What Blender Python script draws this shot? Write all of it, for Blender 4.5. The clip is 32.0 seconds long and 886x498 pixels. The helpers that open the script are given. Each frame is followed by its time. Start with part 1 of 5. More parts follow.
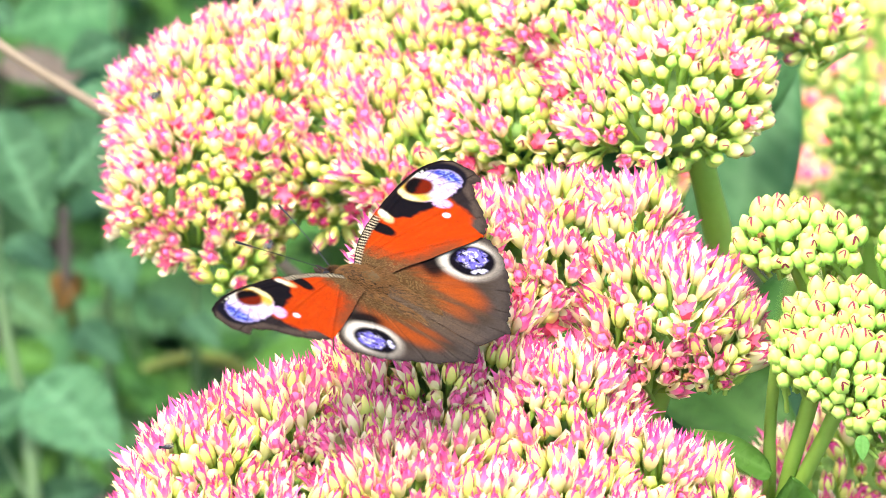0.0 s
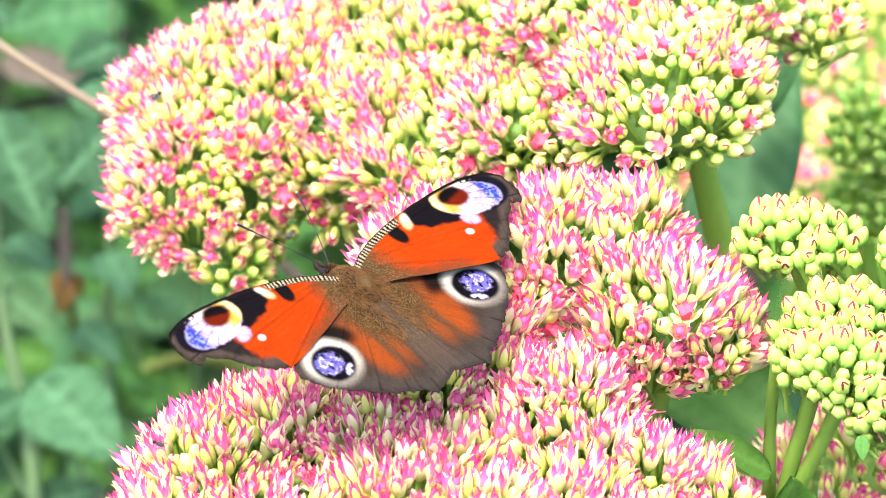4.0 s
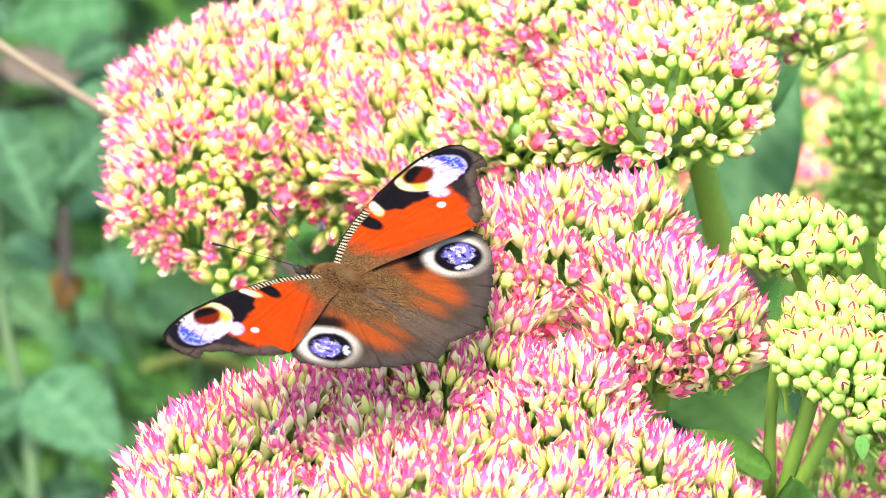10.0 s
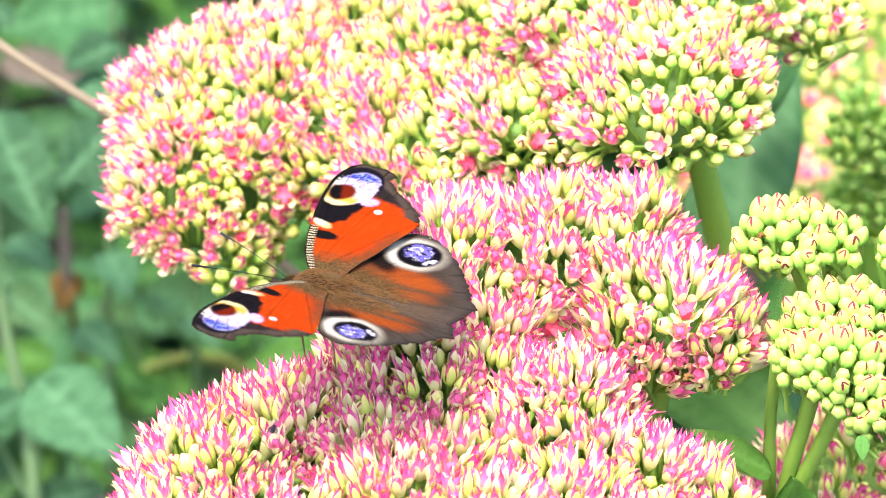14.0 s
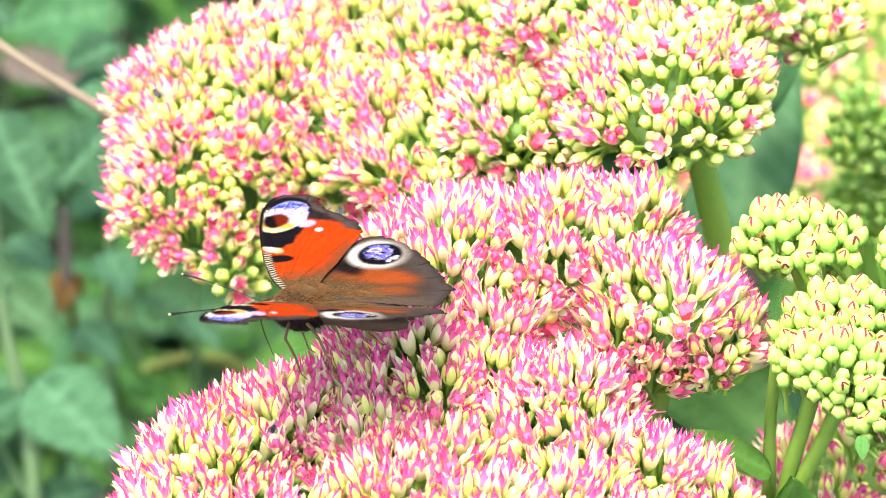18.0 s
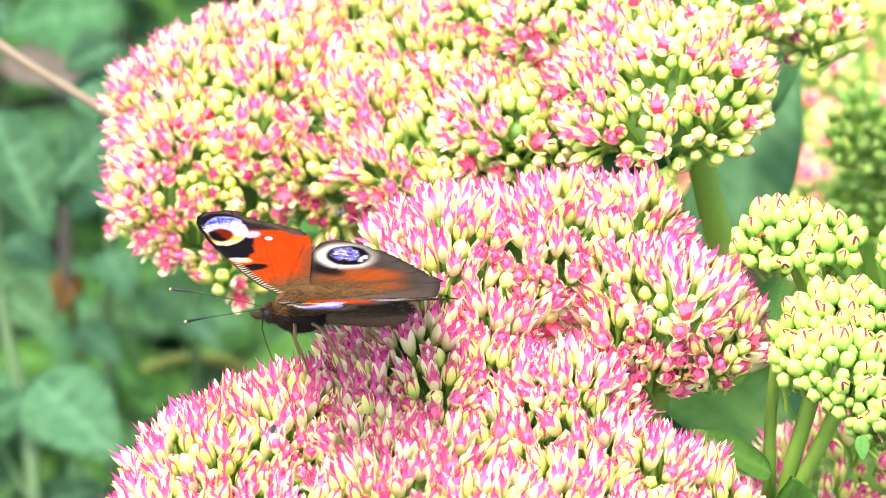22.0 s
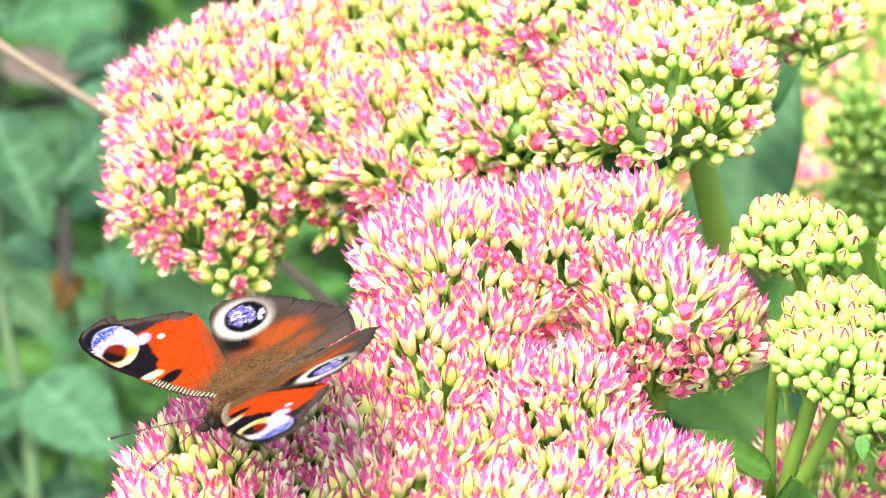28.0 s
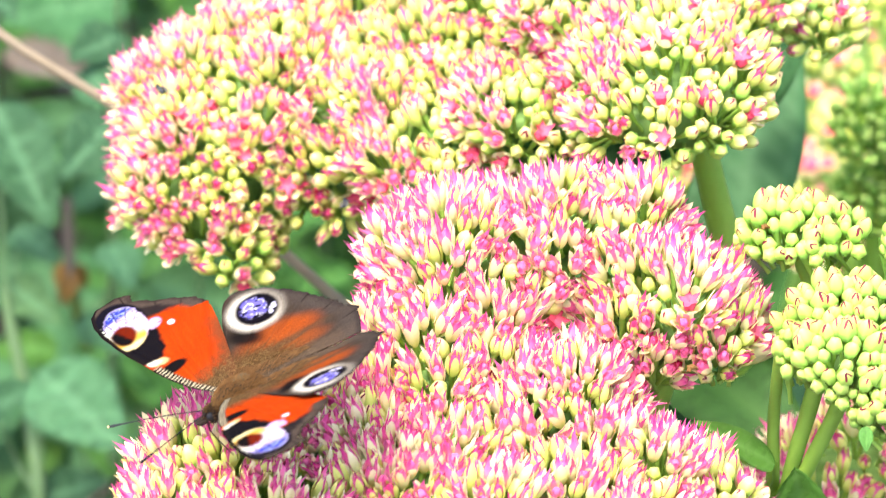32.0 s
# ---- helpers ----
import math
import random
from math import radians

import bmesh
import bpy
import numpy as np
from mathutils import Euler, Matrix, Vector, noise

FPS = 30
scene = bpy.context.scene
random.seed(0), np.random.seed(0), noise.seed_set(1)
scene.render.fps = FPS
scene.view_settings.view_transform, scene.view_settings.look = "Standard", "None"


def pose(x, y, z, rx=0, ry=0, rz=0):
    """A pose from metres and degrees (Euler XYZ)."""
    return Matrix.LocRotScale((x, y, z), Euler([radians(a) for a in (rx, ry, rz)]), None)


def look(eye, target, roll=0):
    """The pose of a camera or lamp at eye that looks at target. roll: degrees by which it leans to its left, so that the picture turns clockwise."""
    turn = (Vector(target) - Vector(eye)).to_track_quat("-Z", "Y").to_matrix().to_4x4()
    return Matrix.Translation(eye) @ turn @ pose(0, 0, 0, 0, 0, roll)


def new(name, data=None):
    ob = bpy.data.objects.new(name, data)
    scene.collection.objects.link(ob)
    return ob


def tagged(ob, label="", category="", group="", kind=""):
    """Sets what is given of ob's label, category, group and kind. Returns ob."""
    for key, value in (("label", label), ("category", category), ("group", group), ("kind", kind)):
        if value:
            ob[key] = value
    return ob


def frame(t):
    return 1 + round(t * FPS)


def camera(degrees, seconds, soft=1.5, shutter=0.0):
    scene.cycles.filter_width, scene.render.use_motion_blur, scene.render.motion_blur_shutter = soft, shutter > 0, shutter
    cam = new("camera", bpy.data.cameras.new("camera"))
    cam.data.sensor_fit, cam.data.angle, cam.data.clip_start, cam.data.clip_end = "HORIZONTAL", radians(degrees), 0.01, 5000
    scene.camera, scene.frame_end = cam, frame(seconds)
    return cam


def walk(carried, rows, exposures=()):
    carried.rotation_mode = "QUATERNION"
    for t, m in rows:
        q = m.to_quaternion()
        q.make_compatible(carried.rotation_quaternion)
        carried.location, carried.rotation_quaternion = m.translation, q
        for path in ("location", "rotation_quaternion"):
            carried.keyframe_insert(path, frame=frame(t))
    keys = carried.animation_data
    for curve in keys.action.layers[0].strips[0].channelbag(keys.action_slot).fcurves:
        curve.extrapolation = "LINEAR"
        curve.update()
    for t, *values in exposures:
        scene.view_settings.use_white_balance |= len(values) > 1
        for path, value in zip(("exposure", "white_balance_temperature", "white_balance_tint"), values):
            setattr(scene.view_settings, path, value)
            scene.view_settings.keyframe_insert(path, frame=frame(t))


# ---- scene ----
# All plans below are in millimetres from a point at flower height, 0.45 m over the soil.
MM = 0.001
LEVEL = 0.45


def at(x, y, z):
    return Vector((x * MM, y * MM, LEVEL + z * MM))


# camera on a tripod, a metre off, looking 35 degrees down through a long lens
EYE = (0.0, -0.81915, LEVEL + 0.57358)
cam = camera(7.179, 32.0, soft=0.9, shutter=0.5)
cam.data.dof.use_dof = True
cam.data.dof.focus_distance = 0.986
cam.data.dof.aperture_fstop = 36.0


def aim(x, y, z):
    return look(EYE, at(x, y, z))


walk(cam, [(0.0, aim(0, 0, 0)), (31.8, aim(0, 0, 0)), (31.9, aim(-0.12, -0.14, -0.2)), (32.0, aim(-0.52, -0.71, -1.016))],
     exposures=[(0.0, 2.41, 6500, 10), (32.0, 2.41, 6500, 10)])

# ---- light ----
SUN_FROM = Vector((-0.2, -0.2, 0.96)).normalized()
world = bpy.data.worlds.new("garden_sky")
scene.world = world
world.use_nodes = True
sky = world.node_tree.nodes.new("ShaderNodeTexSky")
sky.sky_type, sky.sun_disc = "NISHITA", False
sky.sun_elevation = math.asin(SUN_FROM.z)
sky.sun_rotation = math.atan2(SUN_FROM.x, SUN_FROM.y)
sky.air_density, sky.dust_density = 1.0, 4.0
world.node_tree.links.new(sky.outputs[0], world.node_tree.nodes["Background"].inputs[0])
world.node_tree.nodes["Background"].inputs[1].default_value = 0.15
sun = new("sun", bpy.data.lights.new("sun", "SUN"))
sun.data.energy, sun.data.angle, sun.data.color = 1.0, radians(15.0), (1.0, 0.96, 0.9)
sun.matrix_basis = Matrix.Translation((0, 0, 5)) @ SUN_FROM.to_track_quat("Z", "Y").to_matrix().to_4x4()


# ---- materials ----
class Net:
    """A node material under construction."""

    def __init__(self, name, rough=0.5, spec=0.3):
        self.m = bpy.data.materials.new(name)
        self.m.use_nodes = True
        self.t = self.m.node_tree
        self.b = self.t.nodes["Principled BSDF"]
        self.b.inputs["Roughness"].default_value = rough
        self.b.inputs["Specular IOR Level"].default_value = spec

    def add(self, kind, **values):
        n = self.t.nodes.new("ShaderNode" + kind)
        for k, v in values.items():
            n.inputs[k.replace("_", " ")].default_value = v
        return n

    def link(self, a, b):
        self.t.links.new(a, b)

    def ramp(self, fac, stops):
        n = self.t.nodes.new("ShaderNodeValToRGB")
        e = n.color_ramp.elements
        while len(e) < len(stops):
            e.new(0.5)
        for k, (p, c) in zip(e, stops):
            k.position, k.color = p, (*c, 1)
        self.link(fac, n.inputs[0])
        return n.outputs[0]

    def math(self, op, a, b=0.0, c=0.0):
        n = self.t.nodes.new("ShaderNodeMath")
        n.operation = op
        for i, v in enumerate((a, b, c)):
            if isinstance(v, (int, float)):
                n.inputs[i].default_value = v
            else:
                self.link(v, n.inputs[i])
        return n.outputs[0]

    def noise(self, scale, detail=3.0, rough=0.55, coord="Object"):
        n = self.t.nodes.new("ShaderNodeTexNoise")
        n.inputs["Scale"].default_value, n.inputs["Detail"].default_value, n.inputs["Roughness"].default_value = scale, detail, rough
        c = self.t.nodes.new("ShaderNodeTexCoord")
        self.link(c.outputs[coord], n.inputs["Vector"])
        return n.outputs["Fac"]

    def mix(self, fac, a, b, blend="MIX"):
        n = self.t.nodes.new("ShaderNodeMix")
        n.data_type, n.blend_type = "RGBA", blend
        for i, v in ((0, fac), (6, a), (7, b)):
            if isinstance(v, tuple):
                n.inputs[i].default_value = (*v, 1)
            elif isinstance(v, (int, float)):
                n.inputs[i].default_value = v
            else:
                self.link(v, n.inputs[i])
        return n.outputs[2]

    def attr(self, name, out="Fac"):
        n = self.t.nodes.new("ShaderNodeAttribute")
        n.attribute_name = name
        return n.outputs[out]

    def chance(self):
        """A number of its own for every piece, loose or joined."""
        o = self.t.nodes.new("ShaderNodeObjectInfo").outputs["Random"]
        g = self.t.nodes.new("ShaderNodeNewGeometry").outputs["Random Per Island"]
        return self.math("FRACT", self.math("ADD", o, g))

    def bump(self, height, strength=0.3, distance=0.0002):
        n = self.add("Bump", Strength=strength, Distance=distance)
        self.link(height, n.inputs["Height"])
        self.link(n.outputs[0], self.b.inputs["Normal"])

    def colour(self, c, thin=0.0):
        self.link(c, self.b.inputs["Base Color"])
        if thin:
            tr = self.t.nodes.new("ShaderNodeBsdfTranslucent")
            self.link(c, tr.inputs[0])
            mx = self.t.nodes.new("ShaderNodeMixShader")
            mx.inputs[0].default_value = thin
            self.link(self.b.outputs[0], mx.inputs[1])
            self.link(tr.outputs[0], mx.inputs[2])
            self.link(mx.outputs[0], self.t.nodes["Material Output"].inputs[0])
        return self.m


def petal_material(name, stops, pale, thin=0.3):
    n = Net(name, 0.45, 0.25)
    c = n.ramp(n.attr("along"), stops)
    r = n.chance()
    c = n.mix(n.math("MULTIPLY", r, 0.25), c, pale)
    c = n.mix(n.math("MULTIPLY", n.noise(1400, 2), 0.16), c, tuple(0.6 * v for v in pale))
    n.bump(n.noise(2500, 2), 0.15, 0.0001)
    return n.colour(c, thin)


CREAM = petal_material("cream_petal", [(0, (0.5, 0.6, 0.16)), (0.2, (0.81, 0.84, 0.3)), (0.5, (0.89, 0.87, 0.47)), (0.85, (0.9, 0.84, 0.55)), (1, (0.9, 0.7, 0.53))], (0.9, 0.84, 0.42), 0.35)
PINK = petal_material("pink_petal", [(0, (0.9, 0.72, 0.48)), (0.3, (0.9, 0.38, 0.43)), (0.54, (0.88, 0.15, 0.385)), (0.76, (0.69, 0.026, 0.25)), (1, (0.33, 0.007, 0.085))], (0.92, 0.46, 0.6), 0.35)
STAR = petal_material("pink_carpel", [(0, (0.85, 0.14, 0.22)), (0.5, (0.8, 0.075, 0.165)), (1, (0.62, 0.026, 0.11))], (0.85, 0.16, 0.25))
BUD = petal_material("yellow_bud", [(0, (0.3, 0.49, 0.09)), (0.35, (0.52, 0.61, 0.11)), (0.8, (0.72, 0.72, 0.17)), (1, (0.77, 0.67, 0.26))], (0.62, 0.68, 0.18), 0.25)
BLUSH = petal_material("blushing_bud", [(0, (0.36, 0.56, 0.1)), (0.35, (0.6, 0.69, 0.14)), (0.75, (0.79, 0.78, 0.23)), (0.93, (0.85, 0.66, 0.35)), (1, (0.74, 0.24, 0.24))], (0.79, 0.79, 0.24), 0.25)
GREENBUD = petal_material("green_bud", [(0, (0.19, 0.46, 0.1)), (0.4, (0.41, 0.65, 0.12)), (0.85, (0.64, 0.77, 0.16)), (1, (0.74, 0.75, 0.23))], (0.51, 0.72, 0.15), 0.25)
TIGHT = petal_material("tight_green_bud", [(0, (0.06, 0.18, 0.025)), (0.5, (0.14, 0.31, 0.045)), (1, (0.3, 0.38, 0.1))], (0.2, 0.34, 0.06), 0.25)
REDTIP = petal_material("red_seam", [(0, (0.45, 0.2, 0.1)), (0.3, (0.26, 0.03, 0.05)), (1, (0.09, 0.008, 0.02))], (0.3, 0.06, 0.07), 0.1)


def stalk_material(name, a, b, rough=0.45):
    n = Net(name, rough, 0.35)
    c = n.mix(n.noise(60, 3), a, b)
    c = n.mix(n.math("MULTIPLY", n.noise(900, 2), 0.3), c, tuple(0.6 * v for v in a))
    n.bump(n.noise(700, 3), 0.2, 0.0002)
    return n.colour(c, 0.3)


STALK = stalk_material("sedum_stalk", (0.3, 0.5, 0.06), (0.4, 0.58, 0.12))
HERBSTALK = stalk_material("herb_stalk", (0.09, 0.17, 0.06), (0.15, 0.23, 0.1))
CORE = stalk_material("cyme_base", (0.16, 0.32, 0.06), (0.28, 0.44, 0.12), 0.7)
DRY = stalk_material("dry_twig", (0.2, 0.15, 0.09), (0.3, 0.24, 0.16), 0.7)
DARKSTEM = stalk_material("dark_stem", (0.035, 0.03, 0.025), (0.07, 0.055, 0.04), 0.7)
RUST = stalk_material("rusty_leaf_base", (0.2, 0.08, 0.02), (0.26, 0.14, 0.03), 0.7)
YELLOWED = stalk_material("yellowed_stalk", (0.08, 0.12, 0.016), (0.14, 0.14, 0.024), 0.7)


def leaf_material(name, a, b, vein, rough, thin, scale=120, spec=0.12):
    n = Net(name, rough, spec)
    c = n.mix(n.noise(scale, 4), a, b)
    r = n.chance()
    c = n.mix(n.math("MULTIPLY", r, 0.8), c, tuple(0.4 * v for v in a))
    c = n.mix(n.math("MULTIPLY", n.math("GREATER_THAN", n.math("FRACT", n.math("MULTIPLY", r, 7.0)), 0.72), 0.2), c, (1.6 * b[0] + 0.02, 1.25 * b[1], 0.6 * b[2]))
    c = n.mix(n.math("MULTIPLY", n.math("GREATER_THAN", n.noise(scale * 2.3, 3), 0.56), 0.3), c, tuple(0.5 * v for v in a))
    c = n.mix(n.math("MULTIPLY", n.attr("vein"), 0.5), c, vein)
    n.bump(n.math("ADD", n.noise(scale * 6, 3), n.math("MULTIPLY", n.attr("vein"), -1.0)), 0.3, 0.0003)
    return n.colour(c, thin)


FLESHY = leaf_material("fleshy_leaf", (0.068, 0.21, 0.068), (0.105, 0.275, 0.095), (0.15, 0.32, 0.13), 0.55, 0.5, 60, 0.25)
BRIGHT = leaf_material("young_fleshy_leaf", (0.11, 0.27, 0.035), (0.15, 0.33, 0.055), (0.2, 0.38, 0.09), 0.5, 0.4, 60, 0.12)
MIDLEAF = leaf_material("green_fleshy_leaf", (0.07, 0.21, 0.03), (0.115, 0.29, 0.05), (0.11, 0.26, 0.05), 0.55, 0.35, 60, 0.25)
HERB = leaf_material("herb_leaf", (0.022, 0.086, 0.012), (0.052, 0.16, 0.024), (0.09, 0.21, 0.05), 0.65, 0.25)
HERBGREY = leaf_material("grey_herb_leaf", (0.028, 0.095, 0.03), (0.062, 0.165, 0.062), (0.1, 0.22, 0.095), 0.7, 0.22)
MINT = leaf_material("mint_leaf", (0.035, 0.106, 0.04), (0.075, 0.18, 0.082), (0.115, 0.24, 0.12), 0.65, 0.22)
RUSTLEAF = leaf_material("rusty_leaf", (0.14, 0.075, 0.02), (0.2, 0.115, 0.032), (0.08, 0.04, 0.012), 0.7, 0.2)
DEADLEAF = leaf_material("dead_leaf", (0.075, 0.07, 0.062), (0.14, 0.125, 0.11), (0.08, 0.06, 0.04), 0.8, 0.1)

n = Net("soil", 0.95, 0.1)
c = n.ramp(n.noise(30, 6, 0.65), [(0.25, (0.01, 0.009, 0.006)), (0.55, (0.03, 0.024, 0.016)), (0.8, (0.06, 0.048, 0.034))])
n.bump(n.noise(160, 6, 0.7), 0.8, 0.004)
SOIL = n.colour(c)

# butterfly materials: pigment lies on the wings point by point, scales and dust come from noise
n = Net("wing_upper", 0.9, 0.008)
c = n.attr("pigment", "Color")
grain = n.noise(5200, 2, 0.6)
c = n.mix(n.math("MULTIPLY", n.math("SUBTRACT", grain, 0.4), 1.5), c, (0.007, 0.0045, 0.003))
n.bump(n.math("ADD", grain, n.math("MULTIPLY", n.attr("rib"), 3.0)), 0.25, 0.00012)
WING = n.colour(c)
n = Net("wing_under", 0.85, 0.03)
c = n.ramp(n.noise(420, 5, 0.7), [(0.3, (0.012, 0.009, 0.008)), (0.55, (0.042, 0.026, 0.017)), (0.8, (0.11, 0.058, 0.03))])
n.bump(n.noise(2600, 3), 0.3, 0.0001)
UNDER = n.colour(c)


def fur_material(name, a, b):
    n = Net(name, 0.8, 0.15)
    c = n.mix(n.chance(), a, b)
    c = n.mix(n.math("MULTIPLY", n.noise(1800, 3), 0.5), c, tuple(0.4 * v for v in a))
    n.bump(n.noise(3000, 3), 0.4, 0.0002)
    return n.colour(c)


FUR = fur_material("brown_fur", (0.1, 0.047, 0.012), (0.16, 0.078, 0.024))
SKIN = fur_material("dark_cuticle", (0.012, 0.008, 0.006), (0.035, 0.02, 0.012))
ABDO = fur_material("grey_brown_fur", (0.075, 0.05, 0.03), (0.12, 0.082, 0.05))
PATCH = fur_material("worn_thorax", (0.07, 0.045, 0.016), (0.1, 0.065, 0.025))
LEGMAT = fur_material("tan_leg", (0.14, 0.085, 0.04), (0.24, 0.15, 0.07))
CLUBTIP = fur_material("pale_club_tip", (0.7, 0.5, 0.2), (0.8, 0.6, 0.3))
BLACK = fur_material("black_chitin", (0.012, 0.012, 0.014), (0.03, 0.03, 0.035))
AMBER = fur_material("amber_fur", (0.16, 0.085, 0.03), (0.24, 0.13, 0.045))
BAND = fur_material("dark_brown_band", (0.04, 0.024, 0.014), (0.07, 0.04, 0.022))
n = Net("insect_wing", 0.3, 0.5)
n.b.inputs["Alpha"].default_value = 0.35
FILM = n.colour(n.ramp(n.noise(900, 2), [(0.3, (0.05, 0.045, 0.04)), (0.7, (0.1, 0.09, 0.08))]))


# ---- mesh tools ----
def fill(name, verts, tris, mats, slots=None, smooth=True, **attrs):
    """A mesh from arrays of points and triangles, with a float for every point under each extra name."""
    me = bpy.data.meshes.new(name)
    v, f = np.asarray(verts, dtype=np.float32), np.asarray(tris, dtype=np.int32)
    me.vertices.add(len(v))
    me.vertices.foreach_set("co", v.ravel())
    me.loops.add(f.size)
    me.loops.foreach_set("vertex_index", f.ravel())
    me.polygons.add(len(f))
    me.polygons.foreach_set("loop_start", np.arange(0, f.size, 3, dtype=np.int32))
    for m in mats:
        me.materials.append(m)
    if slots is not None:
        me.polygons.foreach_set("material_index", np.asarray(slots, dtype=np.int32))
    me.update(calc_edges=True)
    me.polygons.foreach_set("use_smooth", np.full(len(f), smooth))
    for key, a in attrs.items():
        a = np.asarray(a, dtype=np.float32)
        if a.ndim == 2:
            me.attributes.new(key, "FLOAT_COLOR", "POINT").data.foreach_set("color", np.c_[a, np.ones(len(a))].astype(np.float32).ravel())
        else:
            me.attributes.new(key, "FLOAT", "POINT").data.foreach_set("value", a)
    me.validate()
    return me


class Kit:
    """Points, triangles, slots and the along value of one template, in millimetres."""

    def __init__(self):
        self.v, self.f, self.s, self.a = [], [], [], []

    def grid(self, rows, slot, along, close=False):
        """A sheet through rows of points."""
        o, w = len(self.v), len(rows[0])
        for r, al in zip(rows, along):
            for k, p in enumerate(r):
                self.v.append(tuple(p))
                self.a.append(al[k] if isinstance(al, (list, tuple)) else al)
        for i in range(len(rows) - 1):
            for j in range(w if close else w - 1):
                a, b = o + i * w + j, o + i * w + (j + 1) % w
                self.f += [(a, b, b + w), (a, b + w, a + w)]
                self.s += [slot, slot]
        return self

    def tube(self, path, radii, slot, along=None, sides=6):
        rows = []
        for i, p in enumerate(path):
            p = Vector(p)
            d = (Vector(path[min(i + 1, len(path) - 1)]) - Vector(path[max(i - 1, 0)])).normalized()
            x = d.orthogonal().normalized()
            y = d.cross(x)
            rows.append([p + radii[i] * (math.cos(k * math.tau / sides) * x + math.sin(k * math.tau / sides) * y) for k in range(sides)])
        # keep the rings from twisting against one another
        for i in range(1, len(rows)):
            best = min(range(sides), key=lambda s: sum((rows[i][(k + s) % sides] - rows[i - 1][k]).length_squared for k in range(sides)))
            rows[i] = [rows[i][(k + best) % sides] for k in range(sides)]
        return self.grid(rows, slot, along or [i / (len(path) - 1) for i in range(len(path))], True)

    def turned(self, prof, slot, sides=7, lobes=0, depth=0.0, along=None):
        """A body turned about z from (radius, height) pairs."""
        rows = []
        for r, z in prof:
            rows.append([(r * (1 + depth * math.cos(lobes * k * math.tau / sides)) * math.cos(k * math.tau / sides),
                          r * (1 + depth * math.cos(lobes * k * math.tau / sides)) * math.sin(k * math.tau / sides), z) for k in range(sides)])
        z0, z1 = prof[0][1], prof[-1][1]
        return self.grid(rows, slot, along or [(z - z0) / (z1 - z0) for _, z in prof], True)

    def arrays(self):
        return np.array([tuple(p) for p in self.v], dtype=np.float64), np.array(self.f), np.array(self.s), np.array(self.a)

    def mesh(self, name, mats, extra="along"):
        v, f, s, a = self.arrays()
        return fill(name, v * MM, f, mats, s, True, **{extra: a})


def part(name, data, parent, label=""):
    ob = new(name, data)
    ob.parent = parent
    return tagged(ob, label=label)


def thing(name, place, label, category, group="", kind=""):
    ob = new(name)
    ob.empty_display_size = 0.01
    ob.location = place
    return tagged(ob, label, category, group, kind)


def joined(name, items, kits, mats):
    """Many copies of templates as one mesh; items are (template, 4x4 array in millimetres)."""
    vs, fs, ss, als, o = [], [], [], [], 0
    for k, m in items:
        v, f, s, a = kits[k]
        vs.append(v @ m[:3, :3].T + m[:3, 3])
        fs.append(f + o)
        ss.append(s)
        als.append(a)
        o += len(v)
    return fill(name, np.concatenate(vs) * MM, np.concatenate(fs), mats, np.concatenate(ss), True, along=np.concatenate(als))


# ---- florets of the stonecrop ----
FLORET_MATS = [CREAM, PINK, STAR, BUD, BLUSH, GREENBUD, REDTIP, STALK, TIGHT]


def petal(kit, turn, prof, slot, keel=0.25, start=0.0, end=1.0):
    """A petal that rises along (radius, height, half width), hollow towards the middle of its flower."""
    ca, sa = math.cos(turn), math.sin(turn)
    rows, al = [], []
    for i, (r, z, w) in enumerate(prof):
        rows.append([])
        for q in (-1, -0.5, 0, 0.5, 1):
            rr = r + keel * w * (1 - q * q)
            rows[-1].append((rr * ca - q * w * sa, rr * sa + q * w * ca, z - 0.05 * w * (1 - abs(q))))
        t = start + (end - start) * i / (len(prof) - 1)
        al.append([t, min(1.0, t + 0.04), min(1.0, t + 0.07), min(1.0, t + 0.04), t])
    kit.grid(rows, slot, al)


def pedicel(kit, long, r=0.34):
    kit.tube([(0.3, 0.2, -long), (0.12, 0.05, -long * 0.5), (0, 0, 0.1)], [r, r, r * 1.6], 7, [0.3, 0.3, 0.4], 5)


